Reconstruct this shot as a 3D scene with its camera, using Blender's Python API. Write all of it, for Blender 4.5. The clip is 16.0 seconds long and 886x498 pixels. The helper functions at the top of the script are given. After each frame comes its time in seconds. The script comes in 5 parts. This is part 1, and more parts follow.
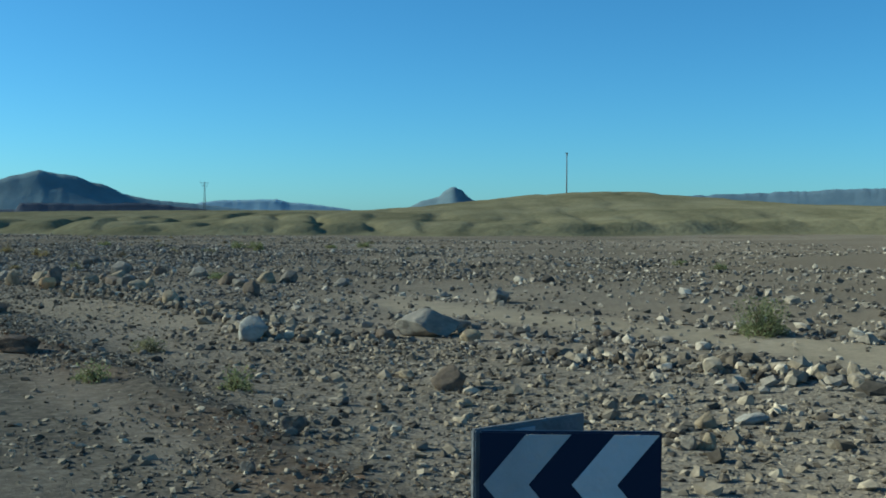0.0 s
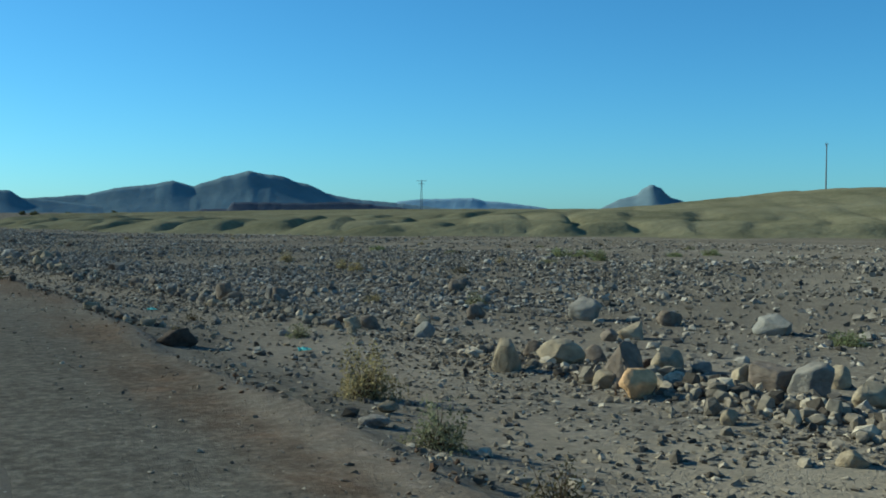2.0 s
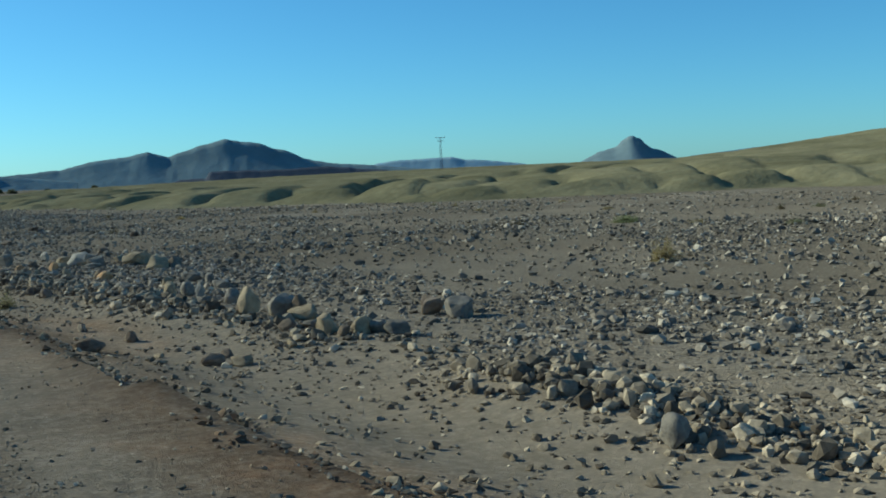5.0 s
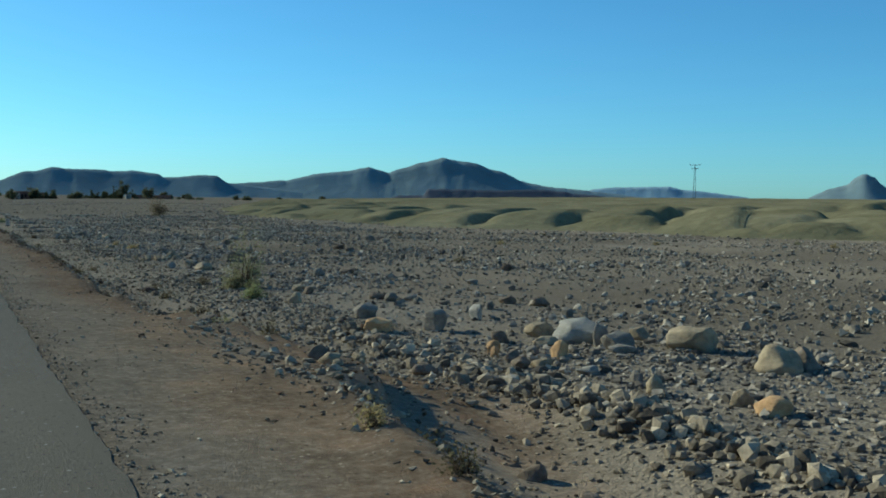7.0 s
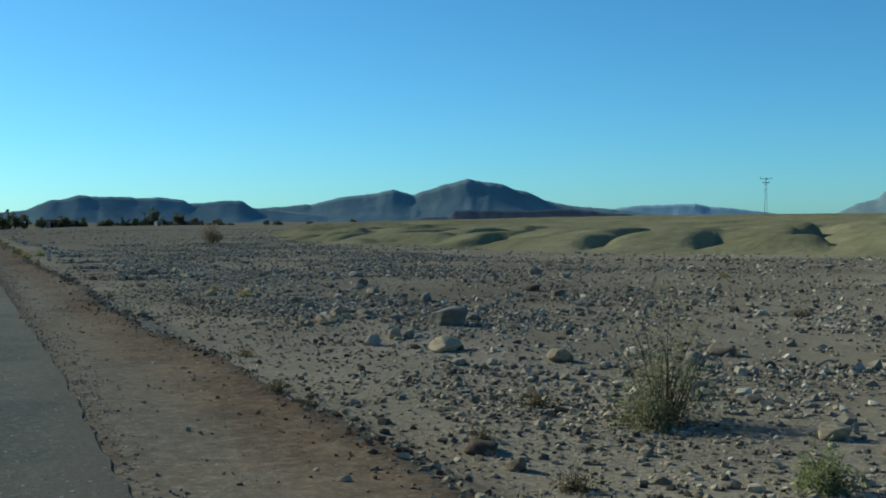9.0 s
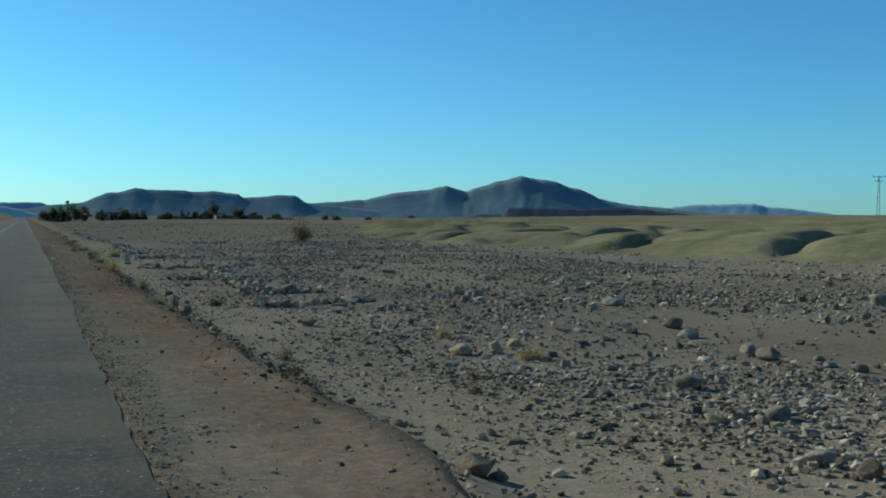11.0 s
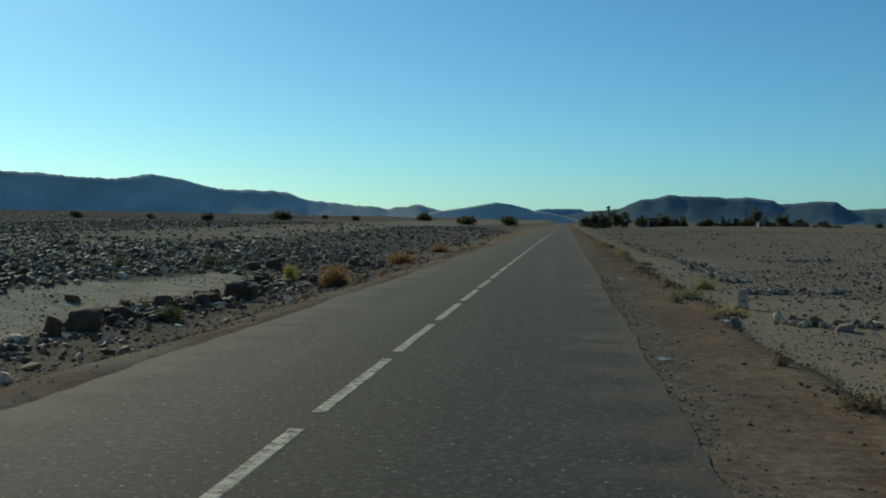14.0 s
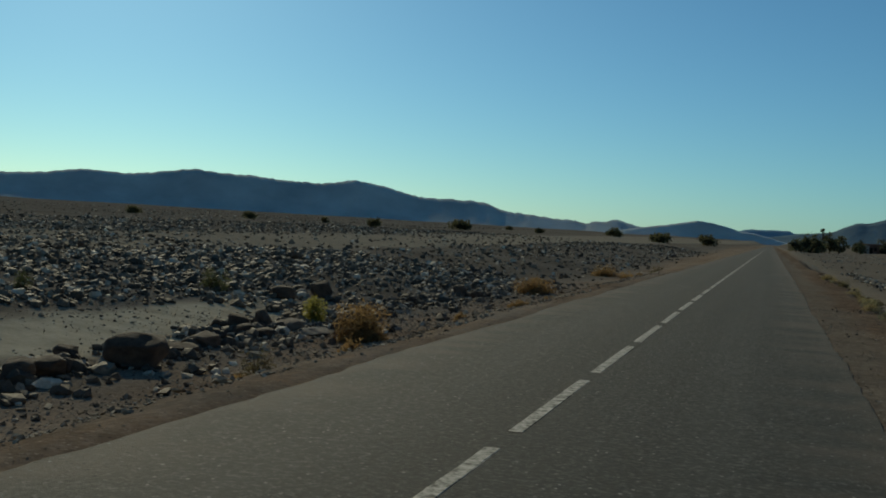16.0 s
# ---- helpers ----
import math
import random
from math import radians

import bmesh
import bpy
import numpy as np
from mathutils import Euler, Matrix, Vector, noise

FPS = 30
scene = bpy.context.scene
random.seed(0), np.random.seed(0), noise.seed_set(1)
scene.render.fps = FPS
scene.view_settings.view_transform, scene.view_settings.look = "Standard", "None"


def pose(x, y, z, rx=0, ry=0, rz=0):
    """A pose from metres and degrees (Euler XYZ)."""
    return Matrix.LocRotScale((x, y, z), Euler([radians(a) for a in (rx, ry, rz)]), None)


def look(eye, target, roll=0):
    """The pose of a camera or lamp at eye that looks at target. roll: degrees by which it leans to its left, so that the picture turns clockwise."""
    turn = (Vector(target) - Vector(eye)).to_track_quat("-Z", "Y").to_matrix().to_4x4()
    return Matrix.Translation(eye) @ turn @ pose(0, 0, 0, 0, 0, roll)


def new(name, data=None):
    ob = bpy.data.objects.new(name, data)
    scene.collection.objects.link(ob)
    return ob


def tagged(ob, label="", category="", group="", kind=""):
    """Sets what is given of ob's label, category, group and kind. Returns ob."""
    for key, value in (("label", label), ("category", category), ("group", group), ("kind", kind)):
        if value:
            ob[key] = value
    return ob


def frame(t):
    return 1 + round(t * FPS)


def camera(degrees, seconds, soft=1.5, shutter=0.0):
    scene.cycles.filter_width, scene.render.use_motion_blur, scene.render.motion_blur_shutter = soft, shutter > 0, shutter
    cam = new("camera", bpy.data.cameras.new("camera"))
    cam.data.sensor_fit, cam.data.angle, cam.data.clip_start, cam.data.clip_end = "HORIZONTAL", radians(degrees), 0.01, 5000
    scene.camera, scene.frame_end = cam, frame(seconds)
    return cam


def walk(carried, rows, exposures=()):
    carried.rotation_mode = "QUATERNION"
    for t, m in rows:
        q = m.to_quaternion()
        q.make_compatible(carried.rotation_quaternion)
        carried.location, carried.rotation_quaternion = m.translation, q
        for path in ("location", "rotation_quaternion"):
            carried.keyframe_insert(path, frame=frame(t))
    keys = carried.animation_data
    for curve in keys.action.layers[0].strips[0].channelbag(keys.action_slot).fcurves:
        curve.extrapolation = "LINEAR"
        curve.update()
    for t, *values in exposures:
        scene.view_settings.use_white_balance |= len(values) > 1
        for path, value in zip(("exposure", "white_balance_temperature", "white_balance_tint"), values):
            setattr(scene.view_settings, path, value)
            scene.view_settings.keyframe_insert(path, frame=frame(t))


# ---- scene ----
cam = camera(44.9, 16.0, soft=1.8)
PATH = [
    (0, (-7.776, -107.042, 1.624), (-6.349, -105.642, 1.569), 0.4),
    (0.5, (-6.465, -102.165, 1.621), (-5.074, -100.732, 1.509), -0.6),
    (1, (-5.252, -97.222, 1.692), (-3.906, -95.748, 1.573), 1.5),
    (1.5, (-4.128, -92.199, 1.66), (-2.854, -90.656, 1.683), 2.4),
    (2, (-3.02, -87.133, 1.645), (-1.867, -85.5, 1.585), 0.4),
    (2.5, (-2.003, -81.989, 1.603), (-0.795, -80.399, 1.499), -1.3),
    (3, (-1.175, -76.725, 1.623), (0.013, -75.118, 1.549), -1.8),
    (3.5, (-0.445, -71.394, 1.678), (0.777, -69.815, 1.565), -3.4),
    (3.7, (-0.16, -69.255, 1.66), (1.022, -67.644, 1.565), -2.7),
    (5.8, (1.687, -47.272, 1.684), (2.87, -45.668, 1.518), -1.4),
    (6, (1.779, -45.269, 1.655), (2.91, -43.627, 1.504), 1.0),
    (6.5, (1.925, -40.214, 1.694), (2.852, -38.448, 1.561), 1.9),
    (7, (1.987, -35.131, 1.688), (2.84, -33.325, 1.601), 1.0),
    (7.5, (2.012, -30.069, 1.624), (2.804, -28.234, 1.555), 0.3),
    (8, (2.055, -24.94, 1.62), (2.826, -23.095, 1.556), 0.5),
    (8.2, (2.09, -22.85, 1.602), (2.89, -21.019, 1.534), 0.2),
    (10.3, (2.078, -0.59, 1.633), (2.898, 1.234, 1.614), -0.1),
    (10.5, (2.088, 1.469, 1.644), (2.883, 3.304, 1.601), 1.2),
    (11, (2.162, 6.624, 1.643), (2.889, 8.486, 1.589), 0.7),
    (11.5, (2.152, 11.76, 1.683), (2.83, 13.642, 1.66), -0.5),
    (12, (2.099, 16.84, 1.684), (2.605, 18.775, 1.652), -0.5),
    (12.5, (2.098, 21.878, 1.648), (2.411, 23.852, 1.591), -0.1),
    (13, (2.031, 26.974, 1.635), (2.25, 28.96, 1.554), 3.4),
    (13.5, (1.986, 32.156, 1.618), (1.933, 34.153, 1.542), 1.6),
    (14, (1.978, 37.396, 1.614), (1.752, 39.382, 1.557), 1.1),
    (14.5, (2.016, 42.563, 1.614), (1.682, 44.534, 1.561), 1.2),
    (15, (1.999, 47.706, 1.626), (1.586, 49.663, 1.608), 0.8),
    (15.5, (1.945, 52.894, 1.632), (1.441, 54.829, 1.607), 1.7),
    (16, (1.895, 58.121, 1.657), (1.31, 60.033, 1.609), 3.4),
]
EXPOSURES = [(0.0, 0.58, 5500, -9), (3.5, 0.57, 5600, -9), (6.0, 0.65, 5850, -8), (8.0, 0.58, 5800, -8), (11.0, 0.5, 5830, -8), (13.5, 0.15, 6250, -7), (16.0, -0.36, 6800, -3)]
walk(cam, [(t, look(eye, target, roll)) for t, eye, target, roll in PATH], EXPOSURES)

# ---- sky and sun ----
SUN_AZIMUTH, SUN_ELEVATION = -36.0, 26.0      # degrees; azimuth to the right of the road
world = bpy.data.worlds.new("desert_sky")
scene.world = world
world.use_nodes = True
wn = world.node_tree.nodes
sky = wn.new("ShaderNodeTexSky")
sky.sky_type = "NISHITA"
sky.sun_disc = False
sky.sun_elevation = radians(SUN_ELEVATION)
sky.sun_rotation = radians(SUN_AZIMUTH)
sky.altitude, sky.air_density, sky.dust_density, sky.ozone_density = 1000, 0.95, 0.8, 4.0
wn["Background"].inputs["Strength"].default_value = 0.075
deep = wn.new("ShaderNodeMix")
deep.data_type, deep.blend_type = "RGBA", "MULTIPLY"
deep.inputs[0].default_value = 1.0
deep.inputs[7].default_value = (0.6, 0.955, 1.1, 1)
world.node_tree.links.new(sky.outputs[0], deep.inputs[6])
world.node_tree.links.new(deep.outputs[2], wn["Background"].inputs["Color"])
sun = new("sun", bpy.data.lights.new("sun", "SUN"))
sun.data.energy, sun.data.angle, sun.data.color = 5.0, radians(0.6), (1.0, 0.86, 0.66)
sa, se = radians(SUN_AZIMUTH), radians(SUN_ELEVATION)
sun.matrix_world = look((0, 0, 60), (-math.sin(sa) * math.cos(se), -math.cos(sa) * math.cos(se), 60 - math.sin(se)))


# ---- tools ----
def hashed(ix, iy, seed):
    """Pseudo-random values from 0 to 1 on a lattice."""
    n = (ix.astype(np.int64) * 374761393 + iy.astype(np.int64) * 668265263 + seed * 974634533) & 0x7FFFFFFF
    n = ((n ^ (n >> 13)) * 1274126177) & 0x7FFFFFFF
    n = ((n ^ (n >> 16)) * 668265263) & 0x7FFFFFFF
    return ((n ^ (n >> 15)) & 0xFFFFF) / 1048575.0


def grain(x, y, size, seed=0):
    """Smooth value noise from -1 to 1 with patches of that size in metres."""
    x, y = np.asarray(x, float) / size, np.asarray(y, float) / size
    ix, iy = np.floor(x), np.floor(y)
    fx, fy = x - ix, y - iy
    fx, fy = fx * fx * fx * (fx * (fx * 6 - 15) + 10), fy * fy * fy * (fy * (fy * 6 - 15) + 10)
    a, b = hashed(ix, iy, seed), hashed(ix + 1, iy, seed)
    c, d = hashed(ix, iy + 1, seed), hashed(ix + 1, iy + 1, seed)
    return 2 * ((a * (1 - fx) + b * fx) * (1 - fy) + (c * (1 - fx) + d * fx) * fy) - 1


def step(a, b, v):
    k = np.clip((np.asarray(v, float) - a) / (b - a), 0, 1)
    return k * k * (3 - 2 * k)


def middle(y):
    """Where the road's centre line runs: straight, with a bend at its near end."""
    k = np.clip(-35 - np.asarray(y, float), 0, 130)
    far = np.clip(-165 - np.asarray(y, float), 0, None)
    return -0.00185 * k * k - 0.00185 * 260 * far


def road_height(y):
    return -0.0018 * np.clip(np.asarray(y, float) - 90, 0, None)


def plain_height(x, y):
    """The desert floor, without the embankment."""
    x, y = np.asarray(x, float), np.asarray(y, float)
    along = -0.0085 * np.clip(y, -120, 0) - 0.003 * np.clip(y, 0, 60) + 0.004 * np.clip(y - 130, 0, 350)
    left = 0.055 * np.clip(-11 - x, 0, 14) - 0.38 * step(-5, -9, x) * step(-17, -12, x) * step(30, 55, y)
    z = -1.15 + along + 0.06 * step(20, 40, y) + 0.003 * np.clip(x - 10, 0, 900) + left
    far = 1 + 0.002 * np.hypot(x, y)
    z = z + 0.09 * grain(x, y, 23, 1) + 0.06 * grain(x, y, 7, 2) + 0.03 * grain(x, y, 2.1, 3)
    return z + 0.6 * grain(x, y, 160, 4) * (far - 1)


def old_track(u, y):
    """A sandy wheel track beside the bend, from 0 to 1."""
    return step(1.2, 0.6, np.abs(u - 15.4 - 0.4 * grain(y, y * 0, 9, 16))) * step(-83, -90, y)


def berm_line(y):
    """How far from the centre line the row of pushed-up stones runs."""
    y = np.asarray(y, float)
    return 9.2 + 1.2 * step(-72, -82, y) - 1.2 * step(-86, -92, y) + 0.35 * np.clip(-93 - y, 0, 9) + 0.3 * step(-30, -20, y) + 0.3 * grain(y, y * 0, 7, 104)


def bulge(y):
    """How far tipped earth widens the right shoulder."""
    return 1.9 * np.exp(-((np.asarray(y, float) + 21.8) / 3.0) ** 2)


def ground_height(x, y):
    x, y = np.asarray(x, float), np.asarray(y, float)
    u = x - middle(y)
    plain = plain_height(x, y)
    kerb = 2.95 - 0.6 * step(-44, -56, y) * (u > 0)
    top = road_height(y) - 0.05 + 0.02 * step(-44, -56, y) - 0.05 * step(kerb, kerb - 0.6, np.abs(u)) - 0.018 * np.clip(np.abs(u) - 3, 0, 4) + 0.022 * grain(x, y, 1.3, 5) * step(3.2, 3.8, np.abs(u))
    top = top - 0.11 * bulge(y) * step(4.2, 6.6, u)
    wob = 0.3 * grain(y, y * 0 + 3, 5, 6) + 0.22 * grain(x, y, 0.9, 7) - bulge(y) * (u > 0)
    right = 0.55 * step(4.85, 5.35, u + wob) + 0.45 * step(5.2, 7.2, u + wob)
    left = step(2.7, 6.9, -u + wob)
    k = np.where(u > 0, right, left)
    bank = np.minimum(top, plain + 2.5) * (1 - k) + np.minimum(plain, top + 0.25) * k
    heap = np.exp(-((u - berm_line(y)) / 1.0) ** 2) * step(0, -20, y) * np.clip(0.55 + 0.6 * grain(x, y, 4, 105), 0, 1)
    ridge = np.exp(-((u - 4.85 + wob) / 0.22) ** 2) * np.clip(0.5 + 0.9 * grain(x, y, 1.1, 8), 0, 1)
    bank = bank + (0.12 + 0.6 * step(-52, -44, y) * step(-20, -30, y)) * heap + 0.09 * ridge
    side = step(20, 45, np.abs(u))
    return bank * (1 - side) + plain * side


def mesh_of(name, verts, faces, material=None, smooth=False):
    """A mesh from arrays of corners and of triangles or quads."""
    faces = np.asarray(faces, np.int32)
    me = bpy.data.meshes.new(name)
    me.vertices.add(len(verts))
    me.vertices.foreach_set("co", np.asarray(verts, np.float32).ravel())
    n, k = faces.shape
    me.loops.add(n * k)
    me.loops.foreach_set("vertex_index", faces.ravel())
    me.polygons.add(n)
    me.polygons.foreach_set("loop_start", np.arange(0, n * k, k, dtype=np.int32))
    me.polygons.foreach_set("use_smooth", np.full(n, smooth))
    me.update(calc_edges=True)
    if material:
        me.materials.append(material)
    return me


def sheet(rows, cols):
    """The quads of a grid of rows by cols corners."""
    i = np.arange(rows * cols).reshape(rows, cols)
    return np.stack([i[:-1, :-1], i[:-1, 1:], i[1:, 1:], i[1:, :-1]], -1).reshape(-1, 4)


def part(name, bm, material, parent=None, label=""):
    me = bpy.data.meshes.new(name)
    bm.to_mesh(me)
    bm.free()
    me.materials.append(material)
    ob = new(name, me)
    ob.parent = parent
    return tagged(ob, label) if label else ob


# ---- materials ----
def material(name, base, rough=0.9, metal=0.0):
    m = bpy.data.materials.new(name)
    m.use_nodes = True
    p = m.node_tree.nodes["Principled BSDF"]
    p.inputs["Base Color"].default_value = (*base, 1)
    p.inputs["Roughness"].default_value = rough
    p.inputs["Metallic"].default_value = metal
    p.inputs["Specular IOR Level"].default_value = 0.08
    p.inputs["Diffuse Roughness"].default_value = 0.6 if rough > 0.84 else 0.2
    return m, m.node_tree, p


def noise_node(tree, scale, detail=4.0, rough=0.55, vector=None):
    n = tree.nodes.new("ShaderNodeTexNoise")
    n.inputs["Scale"].default_value, n.inputs["Detail"].default_value, n.inputs["Roughness"].default_value = scale, detail, rough
    if vector:
        tree.links.new(vector, n.inputs["Vector"])
    return n.outputs["Fac"]


def ramp(tree, value, *stops):
    r = tree.nodes.new("ShaderNodeValToRGB")
    while len(r.color_ramp.elements) < len(stops):
        r.color_ramp.elements.new(0.5)
    for e, (at, colour) in zip(r.color_ramp.elements, stops):
        e.position = at
        e.color = (*colour, 1) if isinstance(colour, tuple) else (colour, colour, colour, 1)
    tree.links.new(value, r.inputs[0])
    return r.outputs[0]


def blend(tree, fac, a, b, mode="MIX"):
    x = tree.nodes.new("ShaderNodeMix")
    x.data_type, x.blend_type = "RGBA", mode
    for socket, v in ((x.inputs[0], fac), (x.inputs[6], a), (x.inputs[7], b)):
        if isinstance(v, (float, int)):
            socket.default_value = v
        elif isinstance(v, tuple):
            socket.default_value = (*v, 1)
        else:
            tree.links.new(v, socket)
    return x.outputs[2]


def bump(tree, p, height, strength=0.5, distance=0.02):
    b = tree.nodes.new("ShaderNodeBump")
    b.inputs["Strength"].default_value, b.inputs["Distance"].default_value = strength, distance
    tree.links.new(height, b.inputs["Height"])
    tree.links.new(b.outputs[0], p.inputs["Normal"])


def place_of(tree):
    return tree.nodes.new("ShaderNodeTexCoord").outputs["Object"]


def attribute(tree, name):
    a = tree.nodes.new("ShaderNodeAttribute")
    a.attribute_name = name
    return a.outputs["Fac"]


def pebbles(tree, at, scale, cover):
    """Stones in a material: how much each spot is stone, a tone of its own for each, and a height."""
    v = tree.nodes.new("ShaderNodeTexVoronoi")
    v.inputs["Scale"].default_value, v.inputs["Randomness"].default_value = scale, 1.0
    tree.links.new(at, v.inputs["Vector"])
    parts = tree.nodes.new("ShaderNodeSeparateColor")
    tree.links.new(v.outputs["Color"], parts.inputs[0])
    mask = ramp(tree, v.outputs["Distance"], (cover - 0.05, 1.0), (cover + 0.03, 0.0))
    return mask, parts.outputs[0]


def ground_material():
    m, t, p = material("stony_desert_soil", (0.2, 0.16, 0.12), 0.95)
    p.inputs["Specular IOR Level"].default_value = 0.0
    at = place_of(t)
    soil = ramp(t, noise_node(t, 0.3, 7, 0.62, at), (0.3, (0.15, 0.136, 0.112)), (0.5, (0.222, 0.2, 0.163)), (0.7, (0.315, 0.281, 0.227)))
    grit = ramp(t, noise_node(t, 9, 5, 0.78, at), (0.33, (0.06, 0.052, 0.042)), (0.5, (0.2, 0.168, 0.126)), (0.66, (0.42, 0.365, 0.285)))
    plain = blend(t, 0.4, soil, grit)
    sand = ramp(t, noise_node(t, 2.2, 6, 0.6, at), (0.3, (0.205, 0.174, 0.13)), (0.7, (0.32, 0.272, 0.207)))
    plain = blend(t, attribute(t, "sand"), plain, blend(t, 0.22, sand, grit))
    red = ramp(t, noise_node(t, 0.9, 7, 0.68, at), (0.3, (0.1, 0.068, 0.045)), (0.44, (0.19, 0.134, 0.088)), (0.58, (0.29, 0.2, 0.128)), (0.72, (0.4, 0.225, 0.115)))
    red = blend(t, 0.38, red, grit)
    specks, tone = pebbles(t, at, 16.0, 0.25)
    red = blend(t, blend(t, 1.0, specks, (0.7, 0.7, 0.7), "MULTIPLY"), red, ramp(t, tone, (0.0, (0.05, 0.04, 0.03)), (0.5, (0.2, 0.16, 0.12)), (1.0, (0.55, 0.46, 0.34))))
    colour = blend(t, attribute(t, "verge"), plain, red)
    grey = blend(t, 0.4, ramp(t, noise_node(t, 0.7, 6, 0.6, at), (0.3, (0.075, 0.073, 0.064)), (0.7, (0.145, 0.137, 0.115))), grit)
    colour = blend(t, attribute(t, "gravel"), colour, grey)
    clay = ramp(t, noise_node(t, 1.6, 6, 0.7, at), (0.3, (0.055, 0.036, 0.025)), (0.55, (0.14, 0.087, 0.054)), (0.75, (0.28, 0.155, 0.085)))
    colour = blend(t, attribute(t, "earth"), colour, blend(t, 0.3, clay, grit))
    # Dark gravel, with the shade among its stones put into the colour.
    colour = blend(t, attribute(t, "gravel_shade"), colour, blend(t, 0.25, (0.1, 0.087, 0.068), grit))
    colour = blend(t, attribute(t, "pale"), colour, blend(t, 0.18, ramp(t, noise_node(t, 0.8, 5, 0.65, at), (0.35, (0.46, 0.4, 0.28)), (0.65, (0.68, 0.6, 0.43))), grit))
    colour = blend(t, attribute(t, "worn"), colour, blend(t, 0.3, (0.405, 0.355, 0.28), grit))
    relief = noise_node(t, 20, 5, 0.8, at)
    for scale, cover, amount in ((20.0, 0.32, 0.7), (11.0, 0.3, 0.8), (5.5, 0.22, 0.85)):
        mask, tone = pebbles(t, at, scale, cover)
        rock = ramp(t, tone, (0.0, (0.07, 0.062, 0.053)), (0.5, (0.2, 0.175, 0.138)), (0.8, (0.32, 0.275, 0.205)), (1.0, (0.48, 0.42, 0.32)))
        where = blend(t, attribute(t, "stony"), (0.0, 0.0, 0.0), mask)
        colour = blend(t, blend(t, 1.0, where, (amount, amount, amount), "MULTIPLY"), colour, rock)
        relief = blend(t, 1.0, relief, blend(t, 1.0, where, (12.0 / scale, 12.0 / scale, 12.0 / scale), "MULTIPLY"), "ADD")
    t.links.new(colour, p.inputs["Base Color"])
    bump(t, p, relief, 0.8, 0.03)
    return m


def asphalt_material():
    m, t, p = material("worn_asphalt", (0.06, 0.06, 0.058), 0.85)
    at = place_of(t)
    drawn = t.nodes.new("ShaderNodeMapping")
    drawn.inputs["Scale"].default_value = (1.0, 0.015, 1.0)
    t.links.new(at, drawn.inputs["Vector"])
    wear = ramp(t, noise_node(t, 0.7, 6, 0.62, drawn.outputs[0]), (0.3, (0.021, 0.026, 0.024)), (0.5, (0.04, 0.045, 0.04)), (0.75, (0.078, 0.08, 0.069)))
    chips = ramp(t, noise_node(t, 17, 5, 0.82, at), (0.36, (0.014, 0.015, 0.013)), (0.52, (0.042, 0.046, 0.041)), (0.64, (0.19, 0.187, 0.163)))
    dusty = blend(t, attribute(t, "dust"), blend(t, 0.5, wear, chips), (0.135, 0.113, 0.086))
    stretch = t.nodes.new("ShaderNodeMapping")
    stretch.inputs["Scale"].default_value = (1.3, 0.012, 1.0)
    t.links.new(at, stretch.inputs["Vector"])
    band = ramp(t, noise_node(t, 0.55, 3, 0.5, stretch.outputs[0]), (0.35, 0.86), (0.5, 1.0), (0.65, 1.1))
    dusty = blend(t, 1.0, dusty, band, "MULTIPLY")
    # Stone chips; the palest also paint in glints off the glossy grains.
    mask, tone = pebbles(t, at, 15.0, 0.2)
    rock = ramp(t, tone, (0.0, (0.02, 0.02, 0.018)), (0.6, (0.09, 0.088, 0.08)), (0.82, (0.16, 0.155, 0.14)), (1.0, (0.38, 0.37, 0.33)))
    dusty = blend(t, blend(t, 1.0, mask, (0.8, 0.8, 0.8), "MULTIPLY"), dusty, rock)
    p.inputs["Specular IOR Level"].default_value = 0.09
    t.links.new(dusty, p.inputs["Base Color"])
    bump(t, p, noise_node(t, 40, 3, 0.8, at), 0.9, 0.02)
    return m


def paint_material():
    m, t, p = material("worn_white_road_paint", (0.6, 0.6, 0.56), 0.8)
    at = place_of(t)
    c = ramp(t, noise_node(t, 9, 6, 0.75, at), (0.4, (0.055, 0.057, 0.05)), (0.5, (0.25, 0.25, 0.227)), (0.7, (0.45, 0.44, 0.4)))
    t.links.new(c, p.inputs["Base Color"])
    return m


def stone_material(name, *tones, gloss=0.08, rough=0.88):
    m, t, p = material(name, (0.2, 0.18, 0.16), rough)
    p.inputs["Specular IOR Level"].default_value = gloss
    g = t.nodes.new("ShaderNodeNewGeometry")
    own = ramp(t, g.outputs["Random Per Island"], *tones)
    at = place_of(t)
    spots = ramp(t, noise_node(t, 9, 5, 0.7, at), (0.3, 0.55), (0.7, 1.25))
    t.links.new(blend(t, 1.0, own, spots, "MULTIPLY"), p.inputs["Base Color"])
    bump(t, p, noise_node(t, 16, 4, 0.65, at), 0.5, 0.03)
    return m


def boulder_material(name, dark, light):
    m, t, p = material(name, light, 0.9)
    at = place_of(t)
    o = t.nodes.new("ShaderNodeObjectInfo")
    c = ramp(t, noise_node(t, 2.6, 7, 0.65, at), (0.28, dark), (0.62, light))
    tint = ramp(t, o.outputs["Random"], (0.0, 0.75), (1.0, 1.15))
    t.links.new(blend(t, 1.0, c, tint, "MULTIPLY"), p.inputs["Base Color"])
    bump(t, p, noise_node(t, 7, 6, 0.65, at), 0.7, 0.05)
    return m


